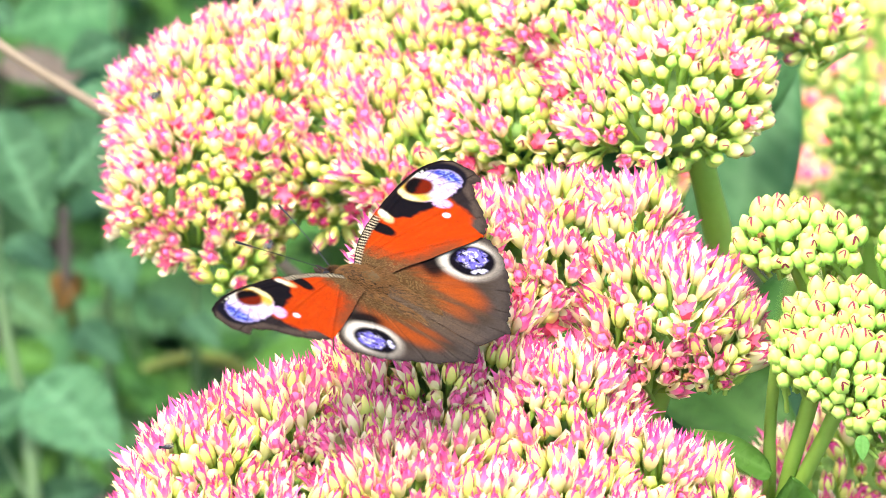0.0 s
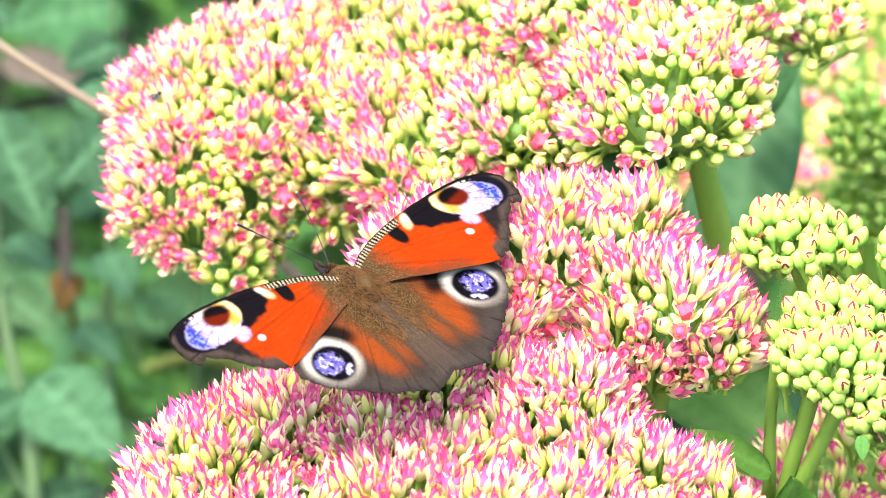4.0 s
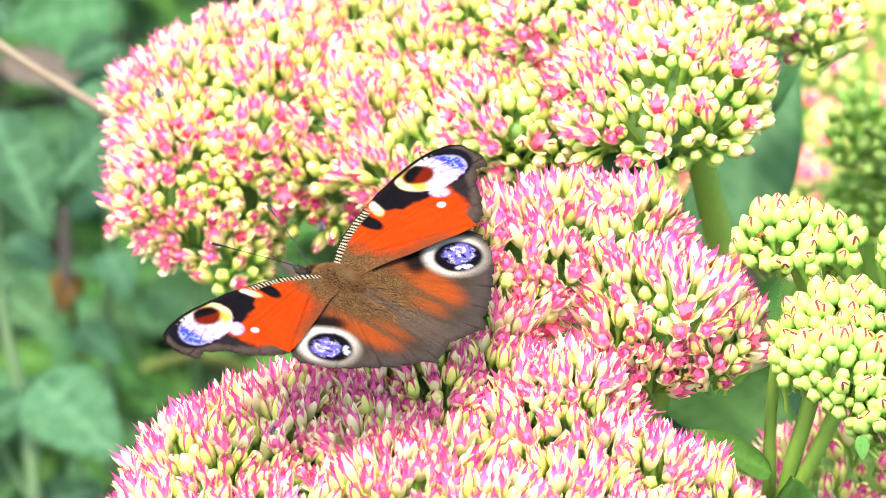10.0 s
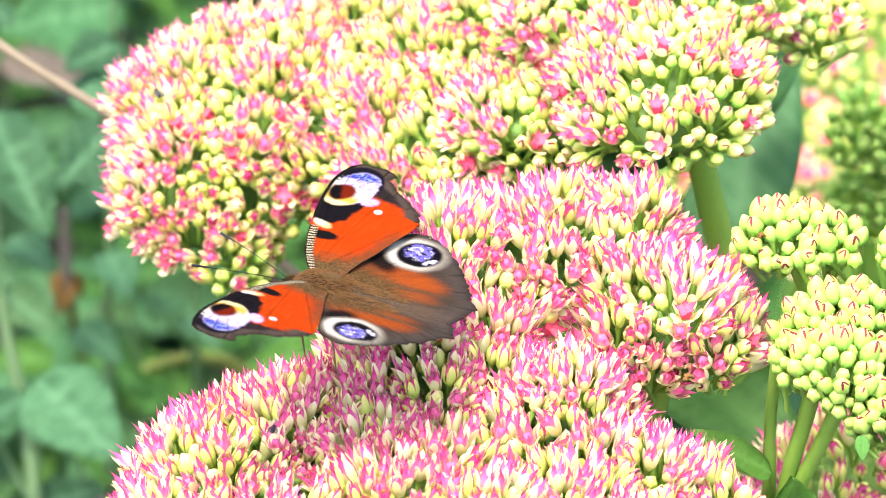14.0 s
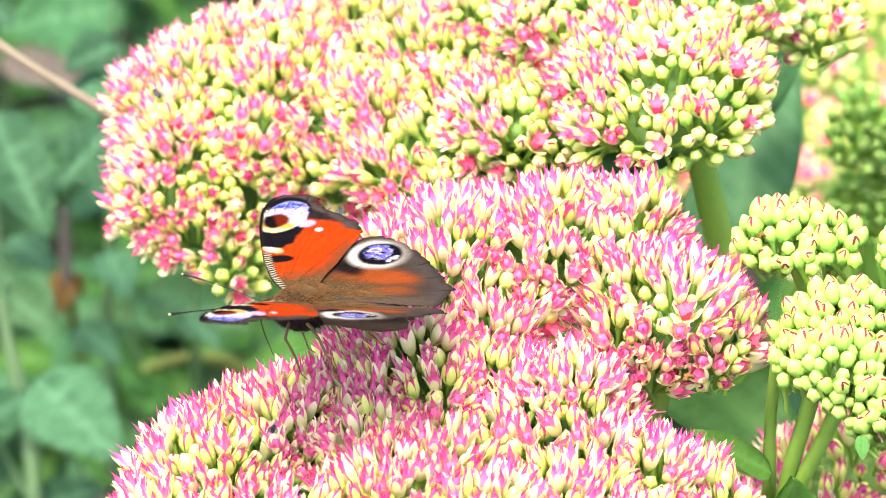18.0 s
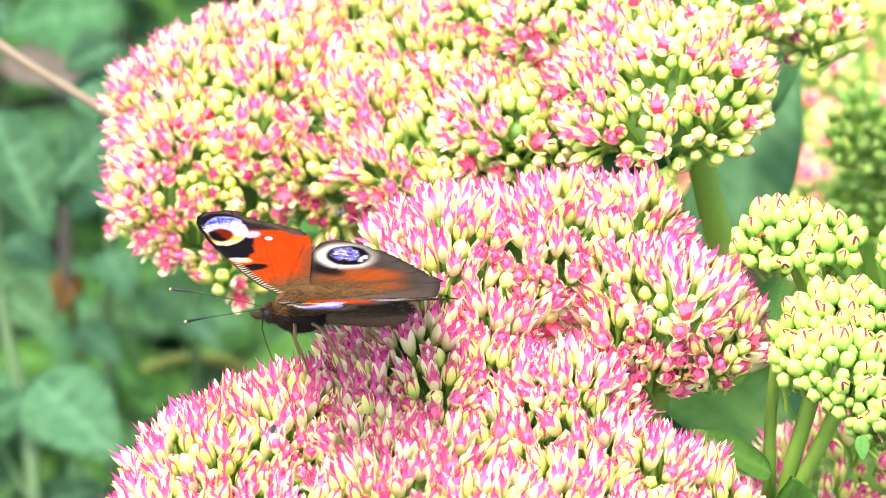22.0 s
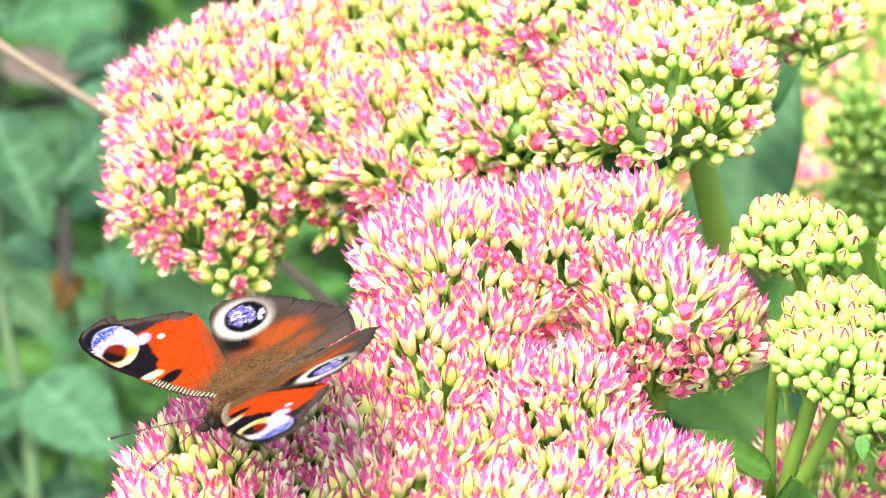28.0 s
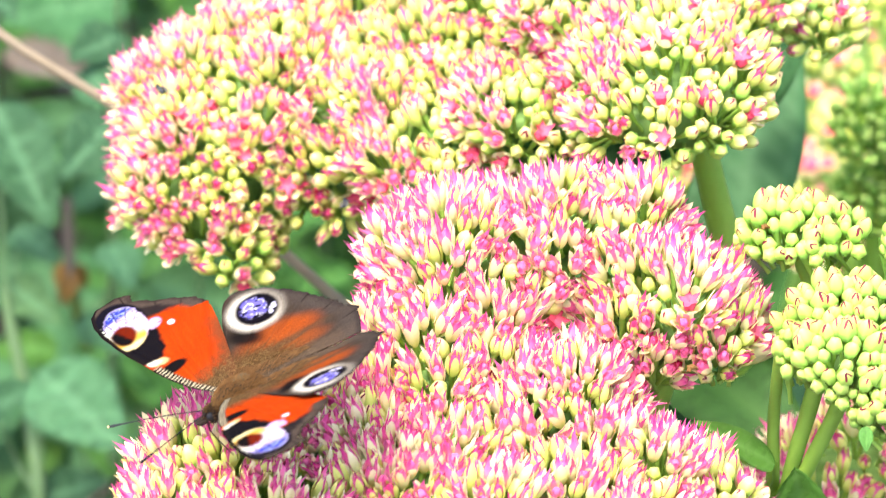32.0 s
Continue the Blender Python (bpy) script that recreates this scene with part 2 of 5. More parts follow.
def spire_flower(rng):
    """Half-open flower, narrow below: five pointed cream petals and between them the long magenta points of its crown."""
    k = Kit()
    pedicel(k, 5.0)
    h = rng.uniform(4.5, 5.7)
    t0 = rng.uniform(0, 6)
    fl = rng.uniform(0.85, 1.18)
    for i in range(5):
        t = t0 + i * math.tau / 5 + rng.uniform(-0.15, 0.15)
        hc = h * rng.uniform(0.7, 0.94)
        out = rng.uniform(1.1, 2.0) * fl
        petal(k, t, [(0.25, 0, 0.32), (0.7, 0.2 * hc, 0.5), (1.0 * fl, 0.46 * hc, 0.65), (1.16 * fl, 0.7 * hc, 0.6), (0.5 * (1.16 * fl + out), 0.88 * hc, 0.36), (out, hc, 0.04)], 0, 0.34, 0, rng.uniform(0.8, 1.0))
    for i in range(5):
        t = t0 + (i + 0.5) * math.tau / 5 + rng.uniform(-0.12, 0.12)
        hh = h * rng.uniform(0.88, 1.1)
        tip = rng.uniform(0.5, 1.75) * fl
        petal(k, t, [(0.35, 0.16 * h, 0.3), (0.86, 0.42 * h, 0.54), (0.98 * fl, 0.58 * h, 0.5), (0.96 * fl, 0.72 * hh, 0.32), (0.5 * (0.95 * fl + tip), 0.86 * hh, 0.15), (tip, hh, 0.015)], 1, 0.28, 0.0, 1)
    k.turned([(0.7, 0.35 * h), (0.75, 0.58 * h), (0.35, 0.68 * h), (0.02, 0.66 * h)], 1, 5, along=[0.2, 0.5, 0.6, 0.65])
    return k


def open_flower(rng, slot=4):
    """Flower about to open: fat yellow petals with parting tips, red points showing in the mouth."""
    k = Kit()
    pedicel(k, 5.0)
    h = rng.uniform(3.8, 5.0)
    t0 = rng.uniform(0, 6)
    for i in range(5):
        t = t0 + i * math.tau / 5 + rng.uniform(-0.1, 0.1)
        hh = h * rng.uniform(0.86, 1.06)
        tip = rng.uniform(0.45, 1.15)
        petal(k, t, [(0.25, 0, 0.3), (0.7, 0.17 * hh, 0.5), (0.98, 0.44 * hh, 0.64), (0.98, 0.7 * hh, 0.54), (0.82, 0.88 * hh, 0.3), (tip, hh, 0.04)], slot, 0.35, 0, rng.uniform(0.82, 1.0))
        petal(k, t + 0.63, [(0.65, 0.4 * hh, 0.3), (0.85, 0.68 * hh, 0.26), (0.72, 0.9 * hh, 0.16), (0.6 * tip, 1.1 * hh, 0.02)], 1, 0.3, 0.2, 1.0)
    k.turned([(0.6, 0.3 * h), (0.62, 0.72 * h), (0.02, 0.86 * h)], 1, 5, along=[0.3, 0.7, 0.8])
    return k


def star_flower(rng):
    """Open flower: blunt cream petals laid back round a star of plump pink carpels."""
    k = Kit()
    pedicel(k, 5.5)
    t0 = rng.uniform(0, 6)
    op = rng.uniform(0.78, 1.15)
    for i in range(5):
        t = t0 + i * math.tau / 5 + rng.uniform(-0.1, 0.1)
        up = rng.uniform(1.9, 2.9)
        petal(k, t, [(0.35, 0, 0.4), (1.15, 0.7, 0.72), (1.75 * op, 1.4, 0.8), (2.2 * op, 0.85 * up, 0.72), (2.45 * op, up, 0.3)], 0, 0.18, 0.1, 0.95)
        lift = rng.uniform(2.2, 2.9)
        petal(k, t + 0.63, [(0.05, 2.0, 0.3), (0.6, 2.25, 0.52), (1.1 * op, 0.98 * lift, 0.38), (1.5 * op, 1.06 * lift, 0.17), (1.75 * op, 1.2 * lift, 0.03)], 2, 0.3, 0, 1)
    k.turned([(0.95, 0.8), (0.92, 1.75), (0.4, 2.0), (0.02, 1.9)], 2, 5, along=[0.9, 0.7, 0.6, 0.7])
    return k


def bud(rng, slot, tall, wide, seam):
    """Closed bud of five clasped petals, red where their edges meet."""
    k = Kit()
    pedicel(k, 5.5)
    s = rng.uniform(0.84, 1.12)
    w, h = wide * s, tall * s * rng.uniform(0.9, 1.12)
    prof = [(0.3, 0), (0.8, 0.11), (0.98, 0.3), (1.0, 0.5), (0.86, 0.68), (0.62, 0.83), (0.32, 0.94), (0.04, 1.0)]
    k.turned([(r * w, z * h) for r, z in prof], slot, 15, 5, 0.12)
    if seam:
        first = rng.randrange(5)
        for i in range(rng.choice((1, 1, 1, 2, 2))):
            t = math.pi / 5 + (first + i) * math.tau / 5
            low = rng.choice((1, 1, 2))
            g = [(r * w * 0.95, z * h + 0.05) for r, z in prof[3 + low:]]
            wd = rng.uniform(0.09, 0.22)
            petal(k, t, [(r, z, wd * (0.3 + 0.7 * math.sin(math.pi * (q + 0.6) / (len(g) + 0.2)))) for q, (r, z) in enumerate(g)], 6, -0.15, 0.1, 1)
    for i in range(5):
        t = (i + 0.5) * math.tau / 5
        petal(k, t, [(0.35 * w, 0, 0.2), (0.96 * w, 0.16 * h, 0.3), (1.04 * w, 0.36 * h, 0.04)], 5, 0.2, 0, 0.3)
    return k


frng = random.Random(11)
KITS = {}
for kind, make in (("spire", lambda: spire_flower(frng)), ("star", lambda: star_flower(frng)), ("open", lambda: open_flower(frng)), ("bud", lambda: bud(frng, 3, 2.6, 1.02, False)),
                   ("blush", lambda: bud(frng, 4, 3.0, 1.08, True)), ("green", lambda: bud(frng, 5, 2.3, 0.96, False)), ("tight", lambda: bud(frng, 8, 3.6, 1.0, False)),
                   ("greenred", lambda: bud(frng, 5, 3.0, 1.06, True))):
    for i in range(8):
        KITS[(kind, i)] = make()
ARRAYS = {k: v.arrays() for k, v in KITS.items()}
MESHES = {k: v.mesh(("bud" if k[0] not in ("spire", "star", "open") else "flower"), FLORET_MATS) for k, v in KITS.items()}


def field(p, lobes, blend=6.0):
    """How far p lies outside a cluster of softly merged ellipsoids, in their own radii, and the way out."""
    total, way = 0.0, Vector()
    for x, y, z, rx, ry, rz in lobes:
        e = Vector(((p.x - x) / rx, (p.y - y) / ry, (p.z - z) / rz))
        q = max(e.length, 1e-6)
        wgt = math.exp(-blend * (q - 1))
        total += wgt
        way += wgt * Vector((e.x / rx, e.y / ry, e.z / rz)) / q
    way /= total
    return -math.log(total) / blend, way


def spread(lobes, gap, rng, low=-0.25):
    """Points with normals, about gap apart, over the outside of the merged lobes."""
    cells, out = {}, []
    for x, y, z, rx, ry, rz in lobes:
        area = math.tau * (((rx * ry) ** 1.6 + (rx * rz) ** 1.6 + (ry * rz) ** 1.6) / 3) ** (1 / 1.6)
        for _ in range(int(area / gap ** 2 * 10)):
            d = Vector((rng.gauss(0, 1), rng.gauss(0, 1), rng.gauss(0, 1))).normalized()
            if d.z < low - 0.3:
                continue
            p = Vector((x + d.x * rx, y + d.y * ry, z + d.z * rz))
            if field(p, lobes)[0] < -0.3:
                continue
            for _ in range(3):
                f, way = field(p, lobes)
                p -= way * (f / way.length_squared)
            n = way.normalized()
            if n.z < low:
                continue
            key = tuple(int(math.floor(v / gap)) for v in p)
            near = (q for i in (-1, 0, 1) for j in (-1, 0, 1) for k in (-1, 0, 1) for q in cells.get((key[0] + i, key[1] + j, key[2] + k), ()))
            if any((p - q).length_squared < gap * gap for q in near):
                continue
            cells.setdefault(key, []).append(p)
            out.append((p, n))
    return out


def flower_head(plant, name, lobes, gap, inset, choose, seed, nearest, lift=0.5, loose=300, sizes=(0.86, 1.12), label="", low=-0.25, cyme=9.5, swell=1.3, fan=0.4):
    """One compound head under its plant: a lumpy green base and its florets, which stand in small domed bunches about cyme apart."""
    rng = random.Random(seed)
    base = Vector(plant.location)
    org = at(0, 0, 0) - base
    kit = Kit()
    for (x, y, z, rx, ry, rz) in lobes:
        rows = []
        for i in range(9):
            lat = -0.7 + i * (math.pi / 2 + 0.7) / 8
            rows.append([])
            for j in range(18):
                lon = j * math.tau / 18
                d = Vector((math.cos(lat) * math.cos(lon), math.cos(lat) * math.sin(lon), math.sin(lat)))
                s = 1 + 0.1 * noise.noise(d * 3 + Vector((x, y, z)))
                rows[-1].append((x + d.x * (rx - inset - 3.6) * s, y + d.y * (ry - inset - 3.6) * s, z + d.z * (rz - inset - 3.6) * s))
        kit.grid(rows, 0, [0.4] * 9, True)
    head = part(name, kit.mesh(name, [CORE]), plant, label)
    head.location = org
    inner = [(x, y, z, rx - inset, ry - inset, rz - inset) for x, y, z, rx, ry, rz in lobes]
    bunches = [p for p, n in spread(inner, cyme, rng, low - 0.2)]
    items = []
    for p, n in spread(inner, gap, rng, low):
        mid = min(bunches, key=lambda b: (b - p).length_squared)
        off = (p - mid) / (0.6 * cyme)
        d = min(off.length, 1.3)
        kind = choose(p, n, d, rng)
        if not kind:
            continue
        g = n * (1 - lift) + Vector((0, 0, lift)) + fan * (off - n * off.dot(n))
        g = (g + Vector((rng.gauss(0, 0.14), rng.gauss(0, 0.14), rng.gauss(0, 0.05)))).normalized()
        p = p + n * (swell * (0.6 - d * d) + rng.gauss(0, 0.35))
        s = rng.uniform(*sizes)
        m = Matrix.Translation(p) @ g.to_track_quat("Z", "Y").to_matrix().to_4x4() @ Matrix.Rotation(rng.uniform(0, math.tau), 4, "Z") @ Matrix.Diagonal((s, s, s * rng.uniform(0.9, 1.1), 1))
        items.append(((kind, rng.randrange(8)), m, (p - Vector(nearest)).length))
    items.sort(key=lambda q: q[2])
    for k, m, _ in items[:loose]:
        data = MESHES[k]
        ob = new(data.name.split(".")[0], data)
        ob.parent = head
        l, r, s = m.decompose()
        ob.matrix_basis = Matrix.LocRotScale(l * MM, r, s)
    if len(items) > loose:
        rest = part("floret_mass", joined("floret_mass", [(k, np.array(m)) for k, m, _ in items[loose:]], ARRAYS, FLORET_MATS), head)
        tagged(rest, kind="stuff")
    return head


def stem(name, plant, path, radii, mat, label="", sides=10):
    base = Vector(plant.location)
    kit = Kit()
    pts = [Vector(p) for p in path]
    fine, rr = [], []
    for i in range(len(pts) - 1):
        a, b, c, d = pts[max(i - 1, 0)], pts[i], pts[i + 1], pts[min(i + 2, len(pts) - 1)]
        for j in range(6):
            t = j / 6
            g = (c - b).length
            u, v = (c - a).normalized() * g, (d - b).normalized() * g
            fine.append(b * (1 - 3 * t * t + 2 * t ** 3) + c * (3 * t * t - 2 * t ** 3) + u * (t - 2 * t * t + t ** 3) + v * (t ** 3 - t * t))
            rr.append(radii[i] + (radii[i + 1] - radii[i]) * t)
    fine.append(pts[-1])
    rr.append(radii[-1])
    kit.tube(fine, [r * (1 + 0.06 * noise.noise(p * 0.2)) for p, r in zip(fine, rr)], 0, None, sides)
    ob = part(name, kit.mesh(name, [mat]), plant, label)
    ob.location = at(0, 0, 0) - base
    return ob


def leaf_mesh(name, mat, long, wide, teeth=0, droop=0.15, fold=0.12, thick=0.5, round_=0.8, veins=6, across=7):
    """A leaf along +x from its base, with a midrib, side veins, a toothed or plain edge and some thickness."""
    nu, nv = (max(20, teeth * 2), across)
    verts, vein, tris = [], [], []
    for side in (0, 1):
        for i in range(nu + 1):
            t = i / nu
            w = wide * 0.5 * math.sin(math.pi * t ** round_) ** 0.75 * (1 - 0.25 * t) + 0.15
            if teeth:
                w *= 1 + 0.14 * (1 if i % 2 else -1) * min(1, 4 * t * (1 - t))
            for j in range(nv):
                q = j / (nv - 1) * 2 - 1
                y = q * w
                v = 1.0 if j == nv // 2 else 0.0
                if veins and 0.05 < t < 0.95:
                    v = max(v, max(0.0, 1 - 3.2 * abs(((t - 0.35 * abs(q) * wide / long) * veins * 2) % 1 - 0.5) * 2) * 0.7)
                z = -droop * long * t * t + fold * abs(y) + 0.02 * wide * math.sin(9 * t + 4 * q) - (0.02 if teeth else 0.004) * long * v
                if teeth:
                    z += 0.09 * wide * noise.noise(Vector((t * 9, q * 3, long)))
                edge = 1 - abs(q) ** 4
                verts.append((t * long, y, z - side * thick * (0.15 + 0.85 * edge)))
                vein.append(v)
    n1 = (nu + 1) * nv
    for i in range(nu):
        for j in range(nv - 1):
            a = i * nv + j
            tris += [(a, a + nv, a + nv + 1), (a, a + nv + 1, a + 1), (n1 + a, n1 + a + nv + 1, n1 + a + nv), (n1 + a, n1 + a + 1, n1 + a + nv + 1)]
        for j in (0, nv - 1):
            a = i * nv + j
            tris += [(a, n1 + a, n1 + a + nv), (a, n1 + a + nv, a + nv)]
    return fill(name, np.array(verts) * MM, tris, [mat], None, True, vein=vein)


def set_leaf(plant, data, base, to, face=(0, 0, 1), label="", size=1.0):
    """A leaf from its base towards the place to, its upper side turned to the way face."""
    x = (Vector(to) - Vector(base)).normalized()
    z = (Vector(face) - x * x.dot(Vector(face))).normalized()
    y = z.cross(x)
    turn = Matrix((x, y, z)).transposed().to_quaternion()
    ob = part("leaf", data, plant, label)
    ob.matrix_basis = Matrix.LocRotScale(at(*base) - Vector(plant.location), turn, (size, size, size))
    return ob


# ---- ground ----
gx = np.concatenate([[-40, -8, -2], np.linspace(-0.8, 0.8, 41), [2, 8, 40]])
gv = np.array([(x, y, 0.018 * noise.noise(Vector((x * 5, y * 5, 0))) + 0.008 * noise.noise(Vector((x * 23, y * 23, 3)))) for y in gx for x in gx])
w = len(gx)
gt = [t for j in range(w - 1) for i in range(w - 1) for t in ((j * w + i, j * w + i + 1, j * w + i + w + 1), (j * w + i, j * w + i + w + 1, j * w + i + w))]
tagged(new("ground", fill("ground", gv, gt, [SOIL])), "dark crumbly garden soil under the plants", "soil", kind="structure")

# ---- stonecrop plants ----
# pink head on which the butterfly feeds: merging domes, the front ones lower
PINK_HEAD = [(-1, -14, -14, 18.5, 20, 15), (-25.8, -33.4, -20.6, 21, 24, 15), (-18, -26, -13.5, 12, 13, 10), (-1.5, -46, -23, 44, 36, 20), (17, -25, -12, 13, 14, 11.5), (26, -38, -16.5, 12.5, 14, 11.5), (35, -39, -19, 11, 14, 10.5),
             (6, 1.6, -5.5, 20.5, 17, 13), (22, 5.3, -3, 15.5, 14, 11.5), (32.5, -8.5, -8.5, 16, 15, 14.5)]


def choose_pink(p, n, d, rng):
    v = 0.6 * noise.noise(p * 0.13) + rng.gauss(0, 0.3)
    if (n.z < 0.35 or n.y < -0.55) and p.y > -30:
        return rng.choice(("star", "spire", "spire", "open", "spire", "blush"))
    if d > 0.75:
        return "spire" if v < -0.1 else rng.choice(("open", "open", "blush", "spire", "bud"))
    return "spire" if v < 0.2 else rng.choice(("open", "open", "spire", "blush"))


plant = pink_plant = tagged(thing("stonecrop_plant", (0.012, -0.02, 0), "flowering stonecrop with a domed pink and cream flower head", "plant", "stonecrop plants"))
flower_head(plant, "flower_head", PINK_HEAD, 1.72, 4.9, choose_pink, 5, (0, -22, 0), 0.58, 300, (0.87, 1.12), label="domed head of magenta-tipped cream flowers", low=-0.45, swell=0.9)
stem("stem", plant, [(0, -30, -20), (4, -26, -60), (10, -22, -200), (12, -20, -452)], [3.2, 3.6, 4, 4.6], STALK)
stem("stem_branch", plant, [(11, 2, -12), (8, -10, -40), (5, -24, -75)], [2.2, 2.4, 2.8], STALK)
stem("stem_branch", plant, [(31, -12, -14), (22, -18, -45), (6, -25, -85)], [2, 2.2, 2.8], STALK)

# tall head behind, yellow buds with pink stars
BACK_HEAD = [(-7.2, 65, -18.8, 42.9, 24.5, 14.3), (-35.5, 54.5, -27.5, 16, 18.5, 14), (-31.5, 44, -30, 8.5, 11, 11), (-17, 50, -27, 11.5, 10, 7.5), (32.4, 33.8, 2.3, 17.7, 18, 12.8), (55, 60, -2, 10, 10, 8), (30, 54, 4, 25, 14, 11), (14, 40, -5, 15, 13, 10), (3, 46, -16, 20, 17, 12), (13.1, 66.5, -11.3, 18.1, 16.1, 12)]


def choose_back(p, n, d, rng):
    right = 1 / (1 + math.exp(-0.14 * (p.x - 2)))
    rim = max(0.0, 0.35 - n.z)
    v = 0.5 * noise.noise(p * 0.14 + Vector((7, 1, 3))) + rng.gauss(0, 0.3)
    if n.x < -0.35 and n.z > -0.2 and rng.random() < 0.4:
        return "spire"
    if rng.random() < 0.04 * right + 0.15 * rim:
        return ""
    if d < 0.3 + 0.1 * (1 - right) and v > -0.1:
        return "star" if rng.random() < 0.25 + 0.7 * right + rim else rng.choice(("spire", "spire", "star", "open"))
    if v > 0.18:
        return rng.choice(("open", "spire", "blush", "open", "star")) if rng.random() > right + rim else rng.choice(("open", "blush", "blush", "star"))
    if rng.random() < 0.45 * right + 1.6 * rim:
        return rng.choice(("green", "blush", "bud", "greenred"))
    return rng.choice(("blush", "open", "bud", "blush")) if rng.random() < right + 0.2 else rng.choice(("open", "open", "blush", "spire", "open", "bud"))


plant = thing("stonecrop_plant", (0.02, 0.045, 0), "flowering stonecrop with a broad head of yellow buds and pink stars", "plant", "stonecrop plants")
flower_head(plant, "flower_head", BACK_HEAD, 1.58, 3.3, choose_back, 8, (-10, 40, -10), 0.38, 300, (0.8, 1.02), label="broad head of yellow-green buds and pink star flowers", low=-0.4, cyme=9.0, swell=1.1, fan=0.32)
stem("stem", plant, [(34.9, 34.8, 2.3), (38.8, 34.8, -13.7), (43.2, 34.3, -37.7), (42, 40, -120), (22, 45, -452)], [2.0, 2.1, 2.3, 3, 4.5], STALK)
stem("stem_branch", plant, [(-7.2, 78.1, -29.6), (12, 70, -70), (41, 48, -120)], [2.2, 2.4, 3], STALK)
stem("stem_branch", plant, [(-29.1, 61.9, -35.4), (-12.4, 72.1, -44.9), (0, 74, -54.3), (10, 72, -72)], [1.6, 1.7, 2, 2.4], STALK)
BIG = leaf_mesh("leaf", FLESHY, 43, 17.5, 0, 0.06, 0.1, 1.4, 0.8, 5)
BIG2 = leaf_mesh("leaf", FLESHY, 48, 26, 0, 0.1, 0.12, 1.3, 0.8, 5)
ROUND = leaf_mesh("leaf", MIDLEAF, 48, 30, 0, 0.1, 0.12, 1.3, 0.8, 5)
PALE = leaf_mesh("leaf", BRIGHT, 48, 36, 0, 0.1, 0.12, 1.3, 0.8, 4)
SPRIG = leaf_mesh("leaf", BRIGHT, 34, 11.5, 0, 0.06, 0.1, 1.0, 0.7, 4)
set_leaf(plant, BIG, (45.0, 84.0, -60.5), (51.5, 108.0, -33.0), (-0.1, -0.65, 0.7), "large blue-green fleshy leaf", 1.0)
set_leaf(plant, BIG2, (41.5, 88.0, -66.0), (40.5, 100.0, -54.0), (-0.1, -0.65, 0.7), "blue-green fleshy leaf", 0.36)
set_leaf(plant, BIG2, (36.3, 38.3, -6.7), (19.6, 39.3, -8.2), (0, -0.5, 0.8), "blue-green fleshy leaf", 0.55)
set_leaf(plant, BIG2, (45.2, 90.0, -38.2), (54.4, 88.0, -22.8), (-0.2, -0.6, 0.7), "blue-green fleshy leaf", 0.4)

# pale green head still in bud
GREEN_HEAD = [(50, 0, 0, 11, 8, 5.5), (57.5, -17, -7, 12.5, 13, 9.5), (65, -25, -12, 9.5, 8, 6), (64, -1, -1, 4.5, 5, 5)]
plant = thing("stonecrop_plant", (0.05, -0.02, 0), "young stonecrop with pale green closed buds on pale stalks", "plant", "stonecrop plants")
flower_head(plant, "flower_head", GREEN_HEAD, 1.4, 2.2, lambda p, n, d, r: "green" if n.z < 0.2 or r.random() < 0.22 else "greenred", 21, (55, -20, 0), 0.6, 300, (0.92, 1.16), label="clustered pale yellow-green buds with red seams", cyme=7.0, swell=1.0, fan=0.3)
stem("stem", plant, [(46.7, -17.0, -7.3), (46.5, -15.0, -14.7), (46.4, -13.0, -22.1), (46.6, -13.0, -34.2), (47.1, -13.0, -51.5), (50, -20, -452)], [0.8, 0.9, 0.9, 1.0, 1.5, 4], STALK)
stem("stem_branch", plant, [(52.3, -14.0, -14.4), (51.1, -14.0, -20.4), (49.2, -14.0, -29.4), (47.8, -14.0, -38.5), (47.2, -14.0, -51.8)], [1.35, 1.25, 1.15, 1.2, 1.3], STALK)
stem("stem_branch", plant, [(56.6, -15.0, -13.7), (54.7, -15.0, -20.1), (51.3, -15.0, -29.1), (48.6, -15.0, -37.7), (47.4, -14.0, -53.3)], [1.25, 1.15, 1.1, 1.15, 1.3], STALK)
stem("stem_branch", plant, [(50, 0, -3), (54, -4, -12), (57, -12, -16)], [1.0, 1.1, 1.3], STALK)
set_leaf(plant, SPRIG, (46.6, -17.4, -26.6), (34.2, -23.0, -13.6), (0.0, -0.4, 0.9), "pale green narrow leaf", 0.5)
stem("leaf_stalk", plant, [(46.6, -17.4, -26.6), (46.8, -15, -31.5), (46.5, -13.2, -34.0)], [0.4, 0.5, 0.6], STALK)
set_leaf(plant, PALE, (50.7, -17.0, -39.2), (49.6, -20.0, -26.7), (0, -0.6, 0.7), "pale green rounded leaf", 0.27)
set_leaf(plant, ROUND, (58.0, -33.0, -8.3), (58.1, -36.0, -10.9), (0, -0.8, 0.5), "pale green rounded leaf", 0.075)
set_leaf(plant, ROUND, (33, 40, -46), (52, 20, -50), (0.1, -0.5, 0.8), "green fleshy leaf", 0.62)
set_leaf(plant, BIG2, (54, 50, -55), (33, 26, -56), (0, -0.4, 0.9), "green fleshy leaf", 0.75)

set_leaf(plant, SPRIG, (67.0, 6.0, -16.0), (62.1, 9.0, -6.8), (-0.3, -0.6, 0.7), "pale green narrow leaf", 0.34)
stem("leaf_stalk", plant, [(67.0, 6.0, -16.0), (73, 6, -40), (70, 2, -130), (51, -18, -290)], [0.5, 0.8, 1.1, 1.6], STALK)


